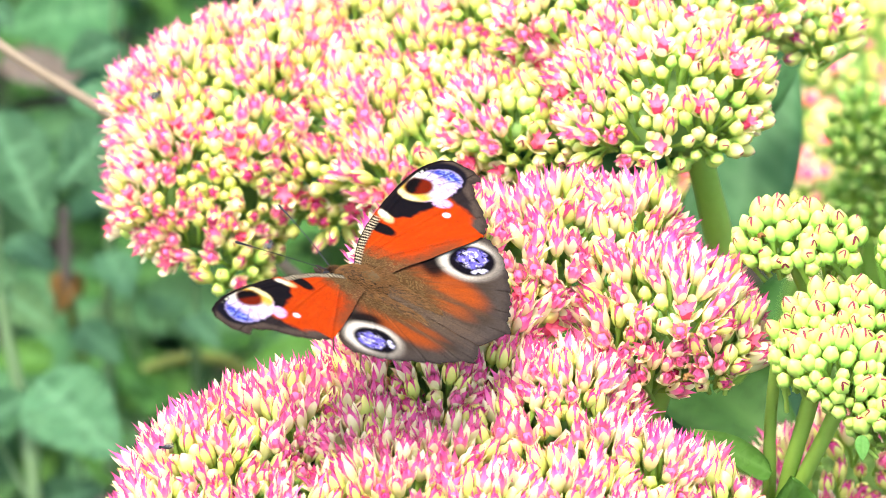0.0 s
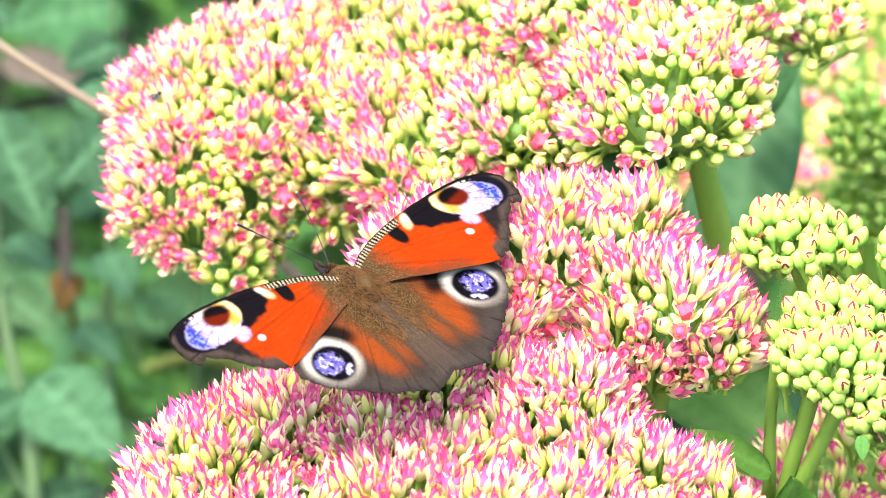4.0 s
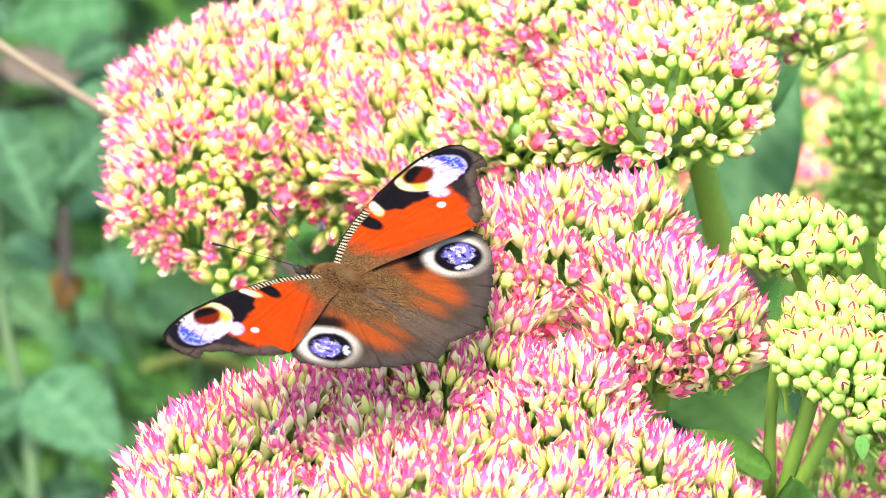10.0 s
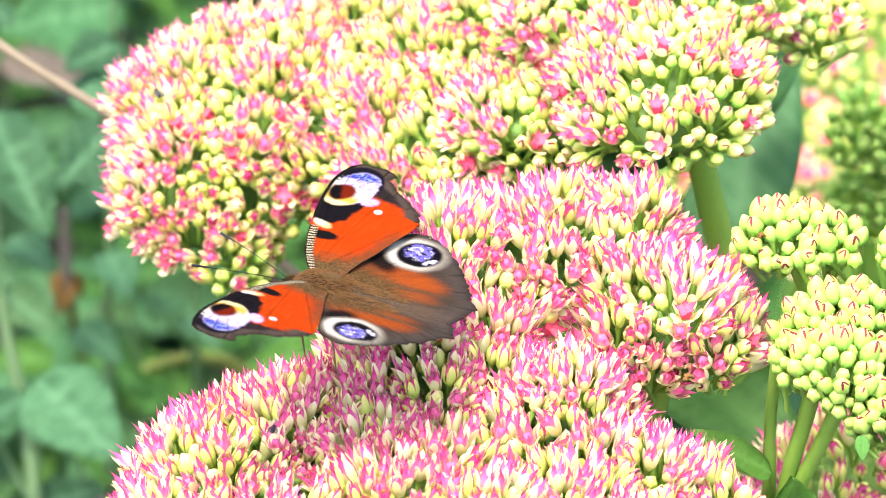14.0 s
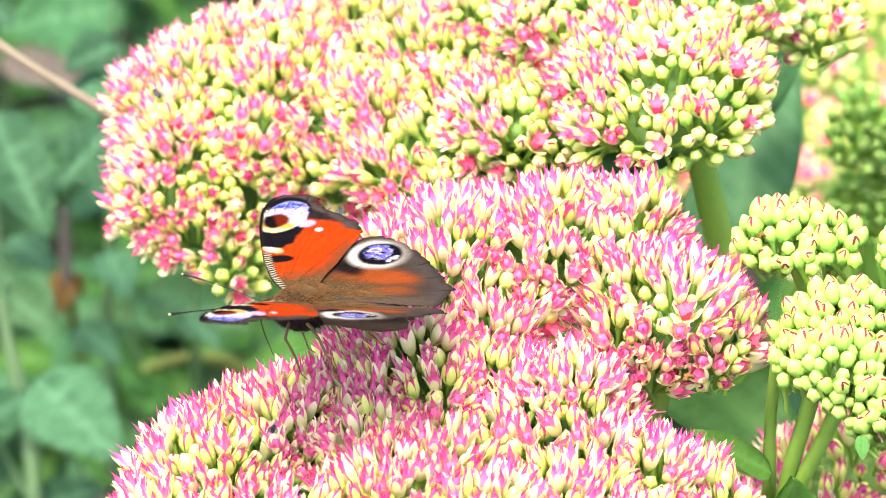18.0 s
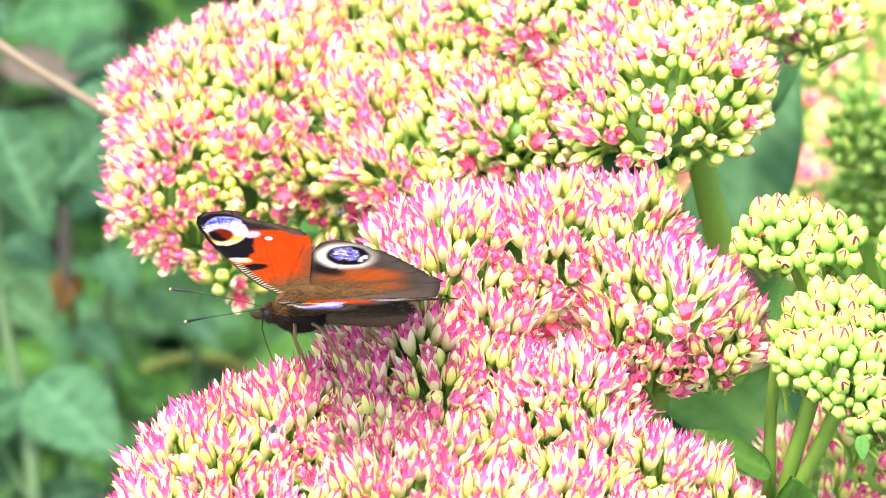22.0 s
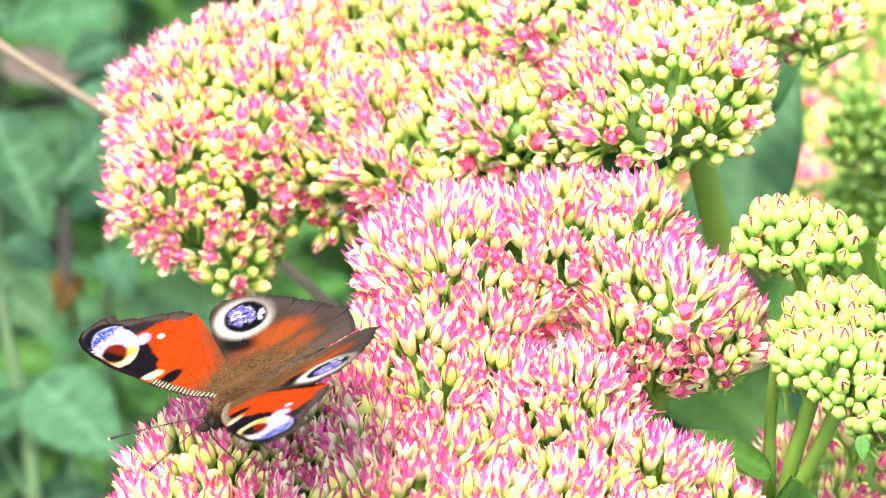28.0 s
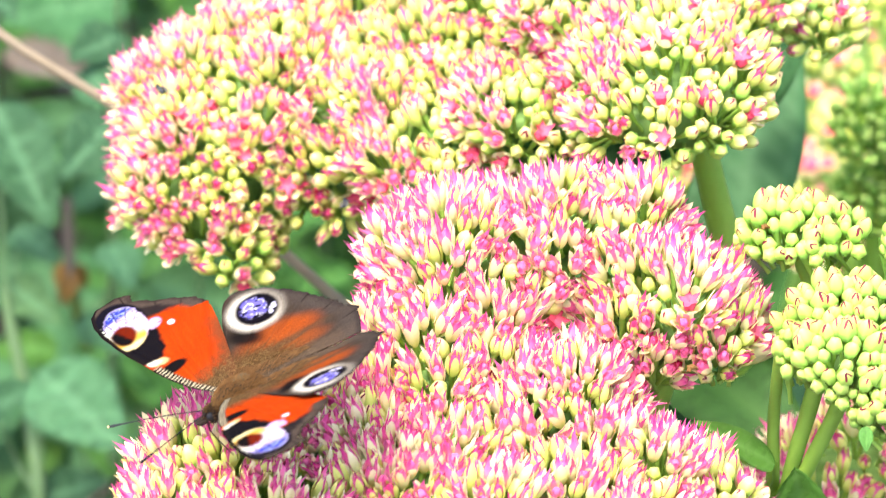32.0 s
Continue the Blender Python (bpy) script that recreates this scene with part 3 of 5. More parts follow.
def withered(plant, place, size):
    """A shrivelled brown floret."""
    kit, rng = Kit(), random.Random(2)
    for _ in range(9):
        a, b = rng.uniform(0, 6.3), rng.uniform(-0.4, 1.4)
        d = Vector((math.cos(a) * math.cos(b), math.sin(a) * math.cos(b), math.sin(b))) * size
        kit.tube([(0, 0, 0), tuple(0.6 * d), tuple(d + Vector((0.2, 0, -0.3)) * size)], [0.32 * size, 0.3 * size, 0.08 * size], 0, None, 5)
    ob = part("withered_flower", kit.mesh("withered_flower", [RUST]), plant, "shrivelled brown flower")
    ob.location = at(*place) - Vector(plant.location)


withered(plant, (44.8, -3.0, 4.4), 0.7)
withered(pink_plant, (34.0, -26.1, -3.4), 0.9)

# heads farther back and lower
FAR = [("stonecrop_plant", (0.06, 0.21, 0), [(50, 216, -126, 33, 29, 16), (80, 236, -121, 33, 29, 16), (73, 196, -130, 24, 20, 13)], "far"),
       ("stonecrop_plant", (0.075, 0.12, 0), [(70, 127, -68, 9.5, 9, 9), (74, 123, -80, 11, 9, 9), (66, 124, -78, 5, 6, 6)], "green"),
       ("stonecrop_plant", (0.06, 0.03, 0), [(60, 14, -52, 15, 14, 9), (51, 20, -56, 6, 7, 6), (72, 22, -46, 12, 14, 9)], "dusk")]


def choose_far(p, n, d, rng):
    v = noise.noise(p * 0.1 + Vector((2, 9, 4))) + rng.gauss(0, 0.25)
    return "star" if v > 0.12 else rng.choice(("blush", "open", "bud"))


for i, (nm, base, lobes, sort) in enumerate(FAR):
    label = {"far": "stonecrop with a pink and yellow head behind the others", "green": "stonecrop with tight green buds", "dusk": "stonecrop with a dark pink half-open head, low down"}[sort]
    plant = thing(nm, base, label, "plant", "stonecrop plants")
    rule = {"far": choose_far, "green": lambda p, n, d, r: "tight", "dusk": lambda p, n, d, r: "open" if r.random() < 0.35 else "spire"}[sort]
    flower_head(plant, "flower_head", lobes, 1.8 if sort == "green" else 2.4, 2.6, rule, 40 + i, (lobes[0][0], lobes[0][1] - 20, lobes[0][2]), 0.45, 120)
    bx, by = base[0] / MM, base[1] / MM
    stem("stem", plant, [(lobes[0][0], lobes[0][1], lobes[0][2] - 6), (0.5 * (lobes[0][0] + bx), 0.5 * (lobes[0][1] + by), -240), (bx, by, -452)], [2, 3, 4.2], STALK)
    for l in lobes[1:]:
        stem("stem_branch", plant, [(l[0], l[1], l[2] - 6), (0.5 * (l[0] + lobes[0][0]), 0.5 * (l[1] + lobes[0][1]), l[2] - 40), (0.5 * (lobes[0][0] + bx), 0.5 * (lobes[0][1] + by), -240)], [1.6, 2, 2.6], STALK)
    for j in range(5):
        a = j * 2.4 + i
        set_leaf(plant, BIG2, (bx, by, -360 + 35 * j), (bx + 30 * math.cos(a), by + 30 * math.sin(a), -348 + 35 * j), (0, 0, 1), "fleshy green leaf")

# ---- herbs behind, softly out of focus ----
LEAVES = [leaf_mesh("leaf", m, l, wd, 11, dr, 0.14, 0.3, 0.72, 6, 5) for m, l, wd, dr in
          ((HERB, 30, 21, 0.2), (HERB, 24, 18, 0.3), (HERBGREY, 36, 28, 0.12), (HERBGREY, 27, 22, 0.1), (HERB, 18, 11, 0.25))]


def herb(x, y, top, seed, sorts, label):
    """A low upright herb with pairs of toothed leaves up a thin stem."""
    rng = random.Random(seed)
    plant = thing("herb_plant", at(x, y, -450), label, "plant", "herbs behind the flowers")
    lean = (rng.uniform(-20, 20), rng.uniform(-15, 15))
    path = [(x + lean[0], y + lean[1], top), (x + lean[0] * 0.7, y + lean[1] * 0.7, top - 70), (x + 0.2 * lean[0], y, -350), (x, y, -452)]
    stem("stem", plant, path, [0.25, 0.9, 1.3, 1.6], HERBSTALK, sides=6)
    for j in range(9):
        t = j / 11
        z = top - 1 - (top + 400) * t ** 1.15
        f = (top - z) / (top + 452)
        px, py = x + lean[0] * (1 - f), y + lean[1] * (1 - f)
        a0 = j * 1.57 + rng.uniform(-0.4, 0.4)
        for s in (0, math.pi):
            a = a0 + s
            r = rng.uniform(12, 22)
            k = rng.choice(sorts)
            set_leaf(plant, LEAVES[k], (px + 3 * math.cos(a), py + 3 * math.sin(a), z), (px + r * math.cos(a), py + r * math.sin(a), z + rng.uniform(-6, 6)), (rng.uniform(-0.3, 0.3), rng.uniform(-0.6, 0.1), 0.9), "", rng.uniform(0.45, 0.9))
    return plant


hr = random.Random(3)
for i in range(66):
    x = -120 + (i % 6) * 27 + hr.uniform(-11, 11)
    y = 165 + (i // 6) * 32 + hr.uniform(-14, 14)
    top = -200 - 0.04 * (y - 165) + hr.uniform(-34, 24) - max(0, 0.25 * (x + 40))
    if y > 270 and x < -50:
        top -= 60
    if hr.random() < 0.08:
        continue
    herb(x, y, top, 100 + i, (2, 3, 1) if x < -55 else (0, 1, 4, 3), "soft-leaved green herb with toothed leaves")
for i in range(16):
    herb(-165 + (i % 4) * 36 + hr.uniform(-12, 12), 540 + (i // 4) * 62 + hr.uniform(-16, 16), -262 + hr.uniform(-30, 20) - 8 * (i // 4), 400 + i, (0, 2, 3, 0), "soft-leaved green herb with toothed leaves")
for i in range(18):
    x = 40 + (i % 5) * 27 + hr.uniform(-10, 10)
    y = 270 + (i // 5) * 40 + hr.uniform(-10, 10)
    herb(x, y, -210 - 0.15 * (y - 165) + hr.uniform(-25, 15), 300 + i, (0, 1, 4), "soft-leaved green herb with toothed leaves")

# large leaves that show beside the flower heads
MINTS = [leaf_mesh("leaf", m, l, wd, 16, dr, 0.14, 0.3, 0.72, 6, 9) for m, l, wd, dr in ((MINT, 30, 18, 0.12), (MINT, 24, 16, 0.2), (MINT, 36, 30, 0.1), (MINT, 27, 21, 0.1), (HERBGREY, 30, 18, 0.12))]


def broad_herb(spine, radii, leaves, label):
    """A herb whose broad leaves stand on thin stalks along its stem; leaves are base, aim, mesh, size."""
    plant = thing("herb_plant", at(*spine[-1]), label, "plant", "herbs behind the flowers")
    stem("stem", plant, spine, radii, HERBSTALK, "pale thin stem", 7)
    for n, (b, e, k, size) in enumerate(leaves):
        set_leaf(plant, MINTS[k], b, e, (0.2 - 0.2 * (n % 3), -0.5, 0.8), "broad grey-green toothed leaf", size)
        foot = min((Vector(q) for q in spine), key=lambda q: (q - Vector(b) + Vector((0, 0, 26))).length)
        mid = 0.5 * (Vector(b) + foot) + Vector((0, 4, -5))
        stem("leaf_stalk", plant, [b, tuple(mid), tuple(foot)], [0.35, 0.45, 0.5], HERBSTALK, "", 5)


broad_herb([(-77.7, 193.7, -145.3), (-76.7, 189.7, -151.0), (-74.5, 184.0, -159.2), (-72.9, 178.3, -167.3), (-71.5, 172.0, -176.3), (-72, 172, -300), (-76, 180, -450)], [0.7, 1.1, 1.2, 1.2, 1.3, 1.6, 2.0],
           [((-79.4, 205.6, -114.4), (-67.5, 184.9, -126.5), 0, 0.86), ((-70.5, 168.0, -145.3), (-55.1, 152.6, -150.0), 2, 0.6), ((-77.7, 197.2, -147.2), (-66.4, 184.9, -147.4), 1, 0.55), ((-79.0, 205.3, -92.2), (-73.2, 195.3, -89.0), 1, 0.4),
            ((-72.2, 175.2, -178.7), (-58.7, 170.1, -168.6), 1, 0.6), ((-79.8, 180.3, -162.6), (-73.3, 175.1, -152.7), 1, 0.5), ((-76.8, 210.9, -145.2), (-68.7, 199.8, -143.6), 0, 0.45)], "grey-green herb with broad crinkled leaves")
broad_herb([(-58, 226, -104), (-59, 222, -130), (-60, 216, -160), (-61, 214, -220), (-60, 220, -450)], [0.4, 0.7, 0.9, 1.3, 1.8],
           [((-57.5, 193.1, -109.6), (-67.0, 178.5, -112.9), 3, 0.58), ((-57.0, 218.2, -108.6), (-66.6, 207.4, -106.5), 3, 0.48), ((-63.3, 212.3, -111.8), (-56.6, 199.5, -112.7), 3, 0.45), ((-59.6, 205.3, -144.4), (-54.2, 192.2, -145.7), 3, 0.44),
            ((-65.2, 206.0, -160.9), (-55.6, 194.0, -160.5), 1, 0.5), ((-58.9, 267.2, -132.8), (-79.6, 257.2, -129.7), 4, 0.82)], "grey-green herb with broad toothed leaves")
broad_herb([(-44, 206, -150), (-44, 210, -190), (-44, 212, -300), (-44, 214, -450)], [0.4, 0.8, 1.3, 1.7], [((-45.6, 202.8, -156.7), (-38.3, 191.8, -155.0), 1, 0.44)], "slender herb with a few toothed leaves")

# dry twig, dark stem and withered bits
twig = thing("dry_twig", at(-70, 113, -40), "pale dry bent twig leaning through the herbs", "twig")
stem("shaft", twig, [(-82.0, 122.0, -33.0), (-70.0, 113.3, -40.0), (-50.8, 99.2, -45.0), (-37.5, 91.5, -53.8), (-23.3, 83.5, -63.2), (-10.5, 76.3, -71.7), (2.3, 69.1, -80.1), (13.7, 62.7, -127.6), (16.7, 67.7, -452.0)], [0.75, 0.8, 0.8, 0.85, 0.9, 1.0, 1.1, 1.2, 1.4], DRY, "", 8)
dead = thing("dead_stalk", at(-66, 230, -450), "dark withered upright stalk with a rusty leaf base", "stalk")
stem("shaft", dead, [(-69.8, 250.2, -165.7), (-69.5, 245.8, -172.1), (-69.2, 242.2, -177.2), (-68.9, 241.8, -181.0)], [1.0, 1.1, 1.2, 1.2], DARKSTEM, "", 7)
stem("stalk_base", dead, [(-68.9, 241.8, -181.0), (-68.3, 242.1, -186.1), (-65.5, 242.9, -197.1), (-61.7, 246.1, -206.5), (-62, 240, -300), (-66, 230, -452)], [1.1, 0.9, 0.9, 1.0, 1.2, 1.6], YELLOWED, "yellowed lower stalk", 7)
RUSTY = leaf_mesh("withered_leaf", RUSTLEAF, 7, 4, 8, 0.35, 0.3, 0.3, 0.7, 4)
for a, l in ((0.5, -5), (2.6, -3), (4.4, -6)):
    ob = set_leaf(dead, RUSTY, (-69.2, 242.0, -176), (-69.2 + 8 * math.cos(a), 242.0 + 6 * math.sin(a), -179 + l), (0.1, -0.6, 0.7), "rusty brown leaf")
yel = thing("yellow_stalk", at(-50, 246, -450), "yellowing fallen stalk among the leaves", "stalk")
stem("shaft", yel, [(-66, 236, -204), (-61, 240, -200), (-51, 245, -197), (-40.5, 249, -200), (-26, 252, -215)], [0.7, 1.0, 1.1, 1.2, 0.8], YELLOWED, "", 7)
WITHER = leaf_mesh("withered_leaf", DEADLEAF, 24, 11, 12, 0.3, 0.3, 0.3, 0.7, 5)
for x, y, z, a in ((-84, 296, -166, 0.4), (-66, 290, -170, 2.4), (-36, 230, -205, 1.2), (-46, 214, -200, 3.0)):
    ob = tagged(new("withered_leaf", WITHER), "curled grey-brown dead leaf caught in the herbs", "leaf", "withered leaves")
    ob.matrix_basis = Matrix.LocRotScale(at(x, y, z), Euler((0.3, 0.2, a)), (1, 1, 1))


# ---- butterfly ----
def step(a, b, x):
    t = np.clip((x - a) / (b - a), 0, 1)
    return t * t * (3 - 2 * t)


def fuzz(u, v, f, k):
    """Smooth wobble between about -1 and 1 over the wing."""
    return (np.sin(f * u + 1.7 * k) * np.sin(f * 1.31 * v + 2.3 * k) + np.sin(f * 2.3 * (u + 0.6 * v) + k) * np.sin(f * 1.9 * (v - 0.7 * u) + 4 * k)) * 0.6


LATTICE = np.random.default_rng(9).random((64, 64))


def flakes(u, v, f, k):
    """Irregular patches between 0 and 1, f of them to the millimetre."""
    x, y = (u + 40) * f + 11.3 * k, (v + 40) * f + 5.7 * k
    i, j = np.floor(x).astype(int), np.floor(y).astype(int)
    s, t = x - i, y - j
    g = lambda a, b: LATTICE[a % 64, b % 64]
    return (g(i, j) * (1 - s) + g(i + 1, j) * s) * (1 - t) + (g(i, j + 1) * (1 - s) + g(i + 1, j + 1) * s) * t


def spot(u, v, cu, cv, ru, rv, turn=0.0, soft=0.12):
    c, s = math.cos(turn), math.sin(turn)
    a, b = (u - cu) * c + (v - cv) * s, -(u - cu) * s + (v - cv) * c
    return 1 - step(1 - soft, 1 + soft, np.hypot(a / ru, b / rv))


def lay(col, mask, rgb):
    return col * (1 - mask[..., None]) + np.array(rgb) * mask[..., None]


FORE_LEAD = [(0, 2.3), (2.5, 4.1), (5.4, 5.6), (9.3, 7.0), (11.5, 7.6), (16, 8.7), (21, 9.7), (26, 10.3), (29.5, 10.2), (32, 9.6), (33.4, 8.4), (33.9, 5.5)]
FORE_TRAIL = [(0, -1.4), (6, -2.4), (11, -3.5), (16.5, -4.6), (20.5, -5.2), (22.7, -5.2), (24.6, -4.1), (26.7, -2.0), (28.0, 0.1), (29.2, 1.4), (31, 3.1), (33.2, 3.0), (33.9, 4.2)]
HIND_LEAD = [(-1.3, -4.0), (0, -0.5), (4, -1.2), (10, -2.6), (15, -4.0), (19, -5.4), (20.8, -6.6), (21.6, -8.4)]
HIND_TRAIL = [(-1.3, -19.4), (0, -19.9), (1.5, -20.5), (3.2, -20.8), (4.8, -21.6), (6.0, -20.3), (9, -19.1), (11.5, -17.9), (14, -16.4), (16.5, -14.8), (18.6, -13.1), (20.4, -11.3), (21.6, -9.2)]


def streaks(u, v, cu, k):
    """Fine hair lines that fan out from the wing's root, between 0 and 1."""
    ang, r = np.arctan2(v + 0.5, u - cu), np.hypot(u - cu, v + 0.5)
    return 0.6 * flakes(ang * 38, r * 0.35, 1.0, k) + 0.4 * flakes(ang * 90, r * 0.6, 1.0, k + 1)


def fore_pigment(u, v, lead, trail):
    w = fuzz(u, v, 1.4, 1) * 0.35
    hair = streaks(u, v, 3.0, 20)
    col = np.zeros(u.shape + (3,)) + np.array((0.66, 0.062, 0.004))
    col = lay(col, np.clip(hair - 0.5, 0, 1) * 0.9, (0.78, 0.12, 0.01))
    col = lay(col, np.clip(0.42 - hair, 0, 1) * 0.8, (0.45, 0.025, 0.003))
    # brown dusting at the base and along the inner edge
    col = lay(col, 1 - step(3.5, 9.0, v + 0.45 * (u - 1) + 2.2 * w + 2.5 * (hair - 0.5)), (0.125, 0.066, 0.025))
    col = lay(col, (1 - step(0.3, 2.6, u - trail + w)) * (1 - step(15, 20, v)) * 0.75, (0.2, 0.075, 0.03))
    speck = np.random.default_rng(6).random(u.shape)
    base = 1 - step(3.5, 8.5, v + 0.4 * u)
    col = lay(col, (speck > 0.78) * base * 0.45, (0.6, 0.38, 0.14))
    col = lay(col, (speck < 0.18) * base * 0.4, (0.03, 0.02, 0.012))
    # black patches and the pale spots on the front edge
    d = lead - u
    col = lay(col, spot(u, v, 6.4, 13.3, 1.6, 0.95, 0.4, 0.3) * step(0.1, 0.5, d), (0.95, 0.72, 0.3))
    col = lay(col, spot(u, v, 7.0, 13.5, 1.3, 0.7, 0.3, 0.3) * step(0.1, 0.5, d), (1.0, 0.95, 0.75))
    col = lay(col, spot(u, v, 5.0 + 0.2 * w, 10.4, 2.2, 1.25, -0.25, 0.2), (0.008, 0.007, 0.008))
    tri = step(13.9, 14.5, v + 0.12 * (8 - u)) * (1 - step(21.5, 23, v)) * step(3.7, 4.5, u + 0.55 * np.maximum(0, 16.2 - v) * -0.8 + 0.16 * (v - 15) + 0.5 * w)
    col = lay(col, np.clip(tri, 0, 1), (0.008, 0.007, 0.01))
    # barred front edge
    bars = (np.sin(v * 8.5 + 4 * u + 3 * flakes(u, v, 1.5, 12)) > 0.25).astype(float)
    edge = (1 - step(1.0, 1.5, d)) * (1 - step(11.6, 12.6, v))
    col = lay(col, edge, (0.014, 0.011, 0.008))
    col = lay(col, edge * bars * step(0.1, 0.2, d), (0.8, 0.66, 0.42))
    # sooty tip round the eyespot, brown outer margin with dark ends of the veins
    col = lay(col, step(24.4, 25.6, v - 0.12 * (u - 3) + 0.5 * w), (0.03, 0.022, 0.022))
    out = np.minimum(u - trail, 40) * step(20, 22.5, v) + 40 * (1 - step(20, 22.5, v))
    rim = np.minimum(out * 0.85, 33.4 - v + 0.4)
    margin = (1 - step(1.5, 2.7, rim + 0.5 * w)) * step(19.5, 22.5, v)
    col = lay(col, margin, (0.11, 0.078, 0.058))
    col = lay(col, margin * (1 - step(0.3, 1.0, rim)) * 0.7, (0.05, 0.035, 0.028))
    vein = np.abs((np.arctan2(v - 8, u - 6) * 5.2) % 1 - 0.5)
    col = lay(col, margin * (vein < 0.03) * 0.8, (0.02, 0.014, 0.012))
    # eyespot: dark outer line, blue and lilac field, pale yellow crescent, red-black pupil
    col = lay(col, spot(u, v, 6.8, 26.4, 3.7, 6.3, 0.05, 0.07) * step(22.5, 25, v), (0.008, 0.008, 0.016))
    field = spot(u + 0.5 * (flakes(u, v, 1.6, 1) - 0.5), v, 6.4, 25.6, 3.0, 5.4, 0.05, 0.08)
    col = lay(col, field, (0.75, 0.42, 0.8))
    blue = step(27.1, 29.1, v + 1.4 * (flakes(u, v, 1.5, 2) - 0.5) + 0.25 * (u - 6)) * field
    col = lay(col, blue, (0.05, 0.07, 0.5))
    fl = step(0.42, 0.75, 0.6 * flakes(u, v, 3.2, 3) + 0.4 * flakes(u, v, 6.5, 4))
    col = lay(col, blue * fl, (0.42, 0.5, 1.0))
    col = lay(col, field * (1 - blue) * step(0.2, 0.55, 0.7 * flakes(u, v, 2.2, 5) + 0.3 * flakes(u, v, 5.5, 13)), (1.0, 0.9, 1.0))
    ray = np.abs((np.arctan2(u - 7.8, v - 22.0) * 4.2) % 1 - 0.5)
    col = lay(col, field * (ray < 0.06) * step(24.5, 26, v) * 0.8, (0.06, 0.05, 0.16))
    yel = spot(u, v, 7.3, 22.7, 2.8, 3.5, 0.15, 0.08)
    col = lay(col, yel * (1 - step(22.4, 25.2, v + 0.35 * (7.5 - u))), (1.0, 0.58, 0.08))
    col = lay(col, yel * (1 - step(20.2, 21.2, v)) * 0.9, (1.0, 0.9, 0.5))
    col = lay(col, step(8.35, 8.9, u) * step(21.5, 23.5, v) * (1 - step(27.2, 28.6, v)) * (d > 0.5) * step(0.2, 0.35, flakes(u, v, 2.5, 6)), (1.0, 0.95, 0.75))
    pupil = spot(u, v, 7.55 + 0.15 * w, 23.4, 1.8, 2.6, 0.1, 0.2)
    col = lay(col, pupil, (0.2, 0.016, 0.004))
    col = lay(col, pupil * step(7.2, 8.0, u + 0.5 * w - 0.3 * (v - 23)), (0.006, 0.005, 0.006))
    col = lay(col, (1 - step(0.35, 0.75, d)) * step(13.5, 14.5, v), (0.014, 0.011, 0.011))
    # lilac and white dots
    col = lay(col, spot(u, v, 3.0, 22.9, 1.1, 1.55, 0.5, 0.25) * step(0.15, 0.4, flakes(u, v, 2.4, 7)), (0.95, 0.6, 0.95))
    col = lay(col, spot(u, v, 0.95, 21.15, 0.55, 0.68, 0.2, 0.25), (1.0, 1.0, 1.0))
    return col


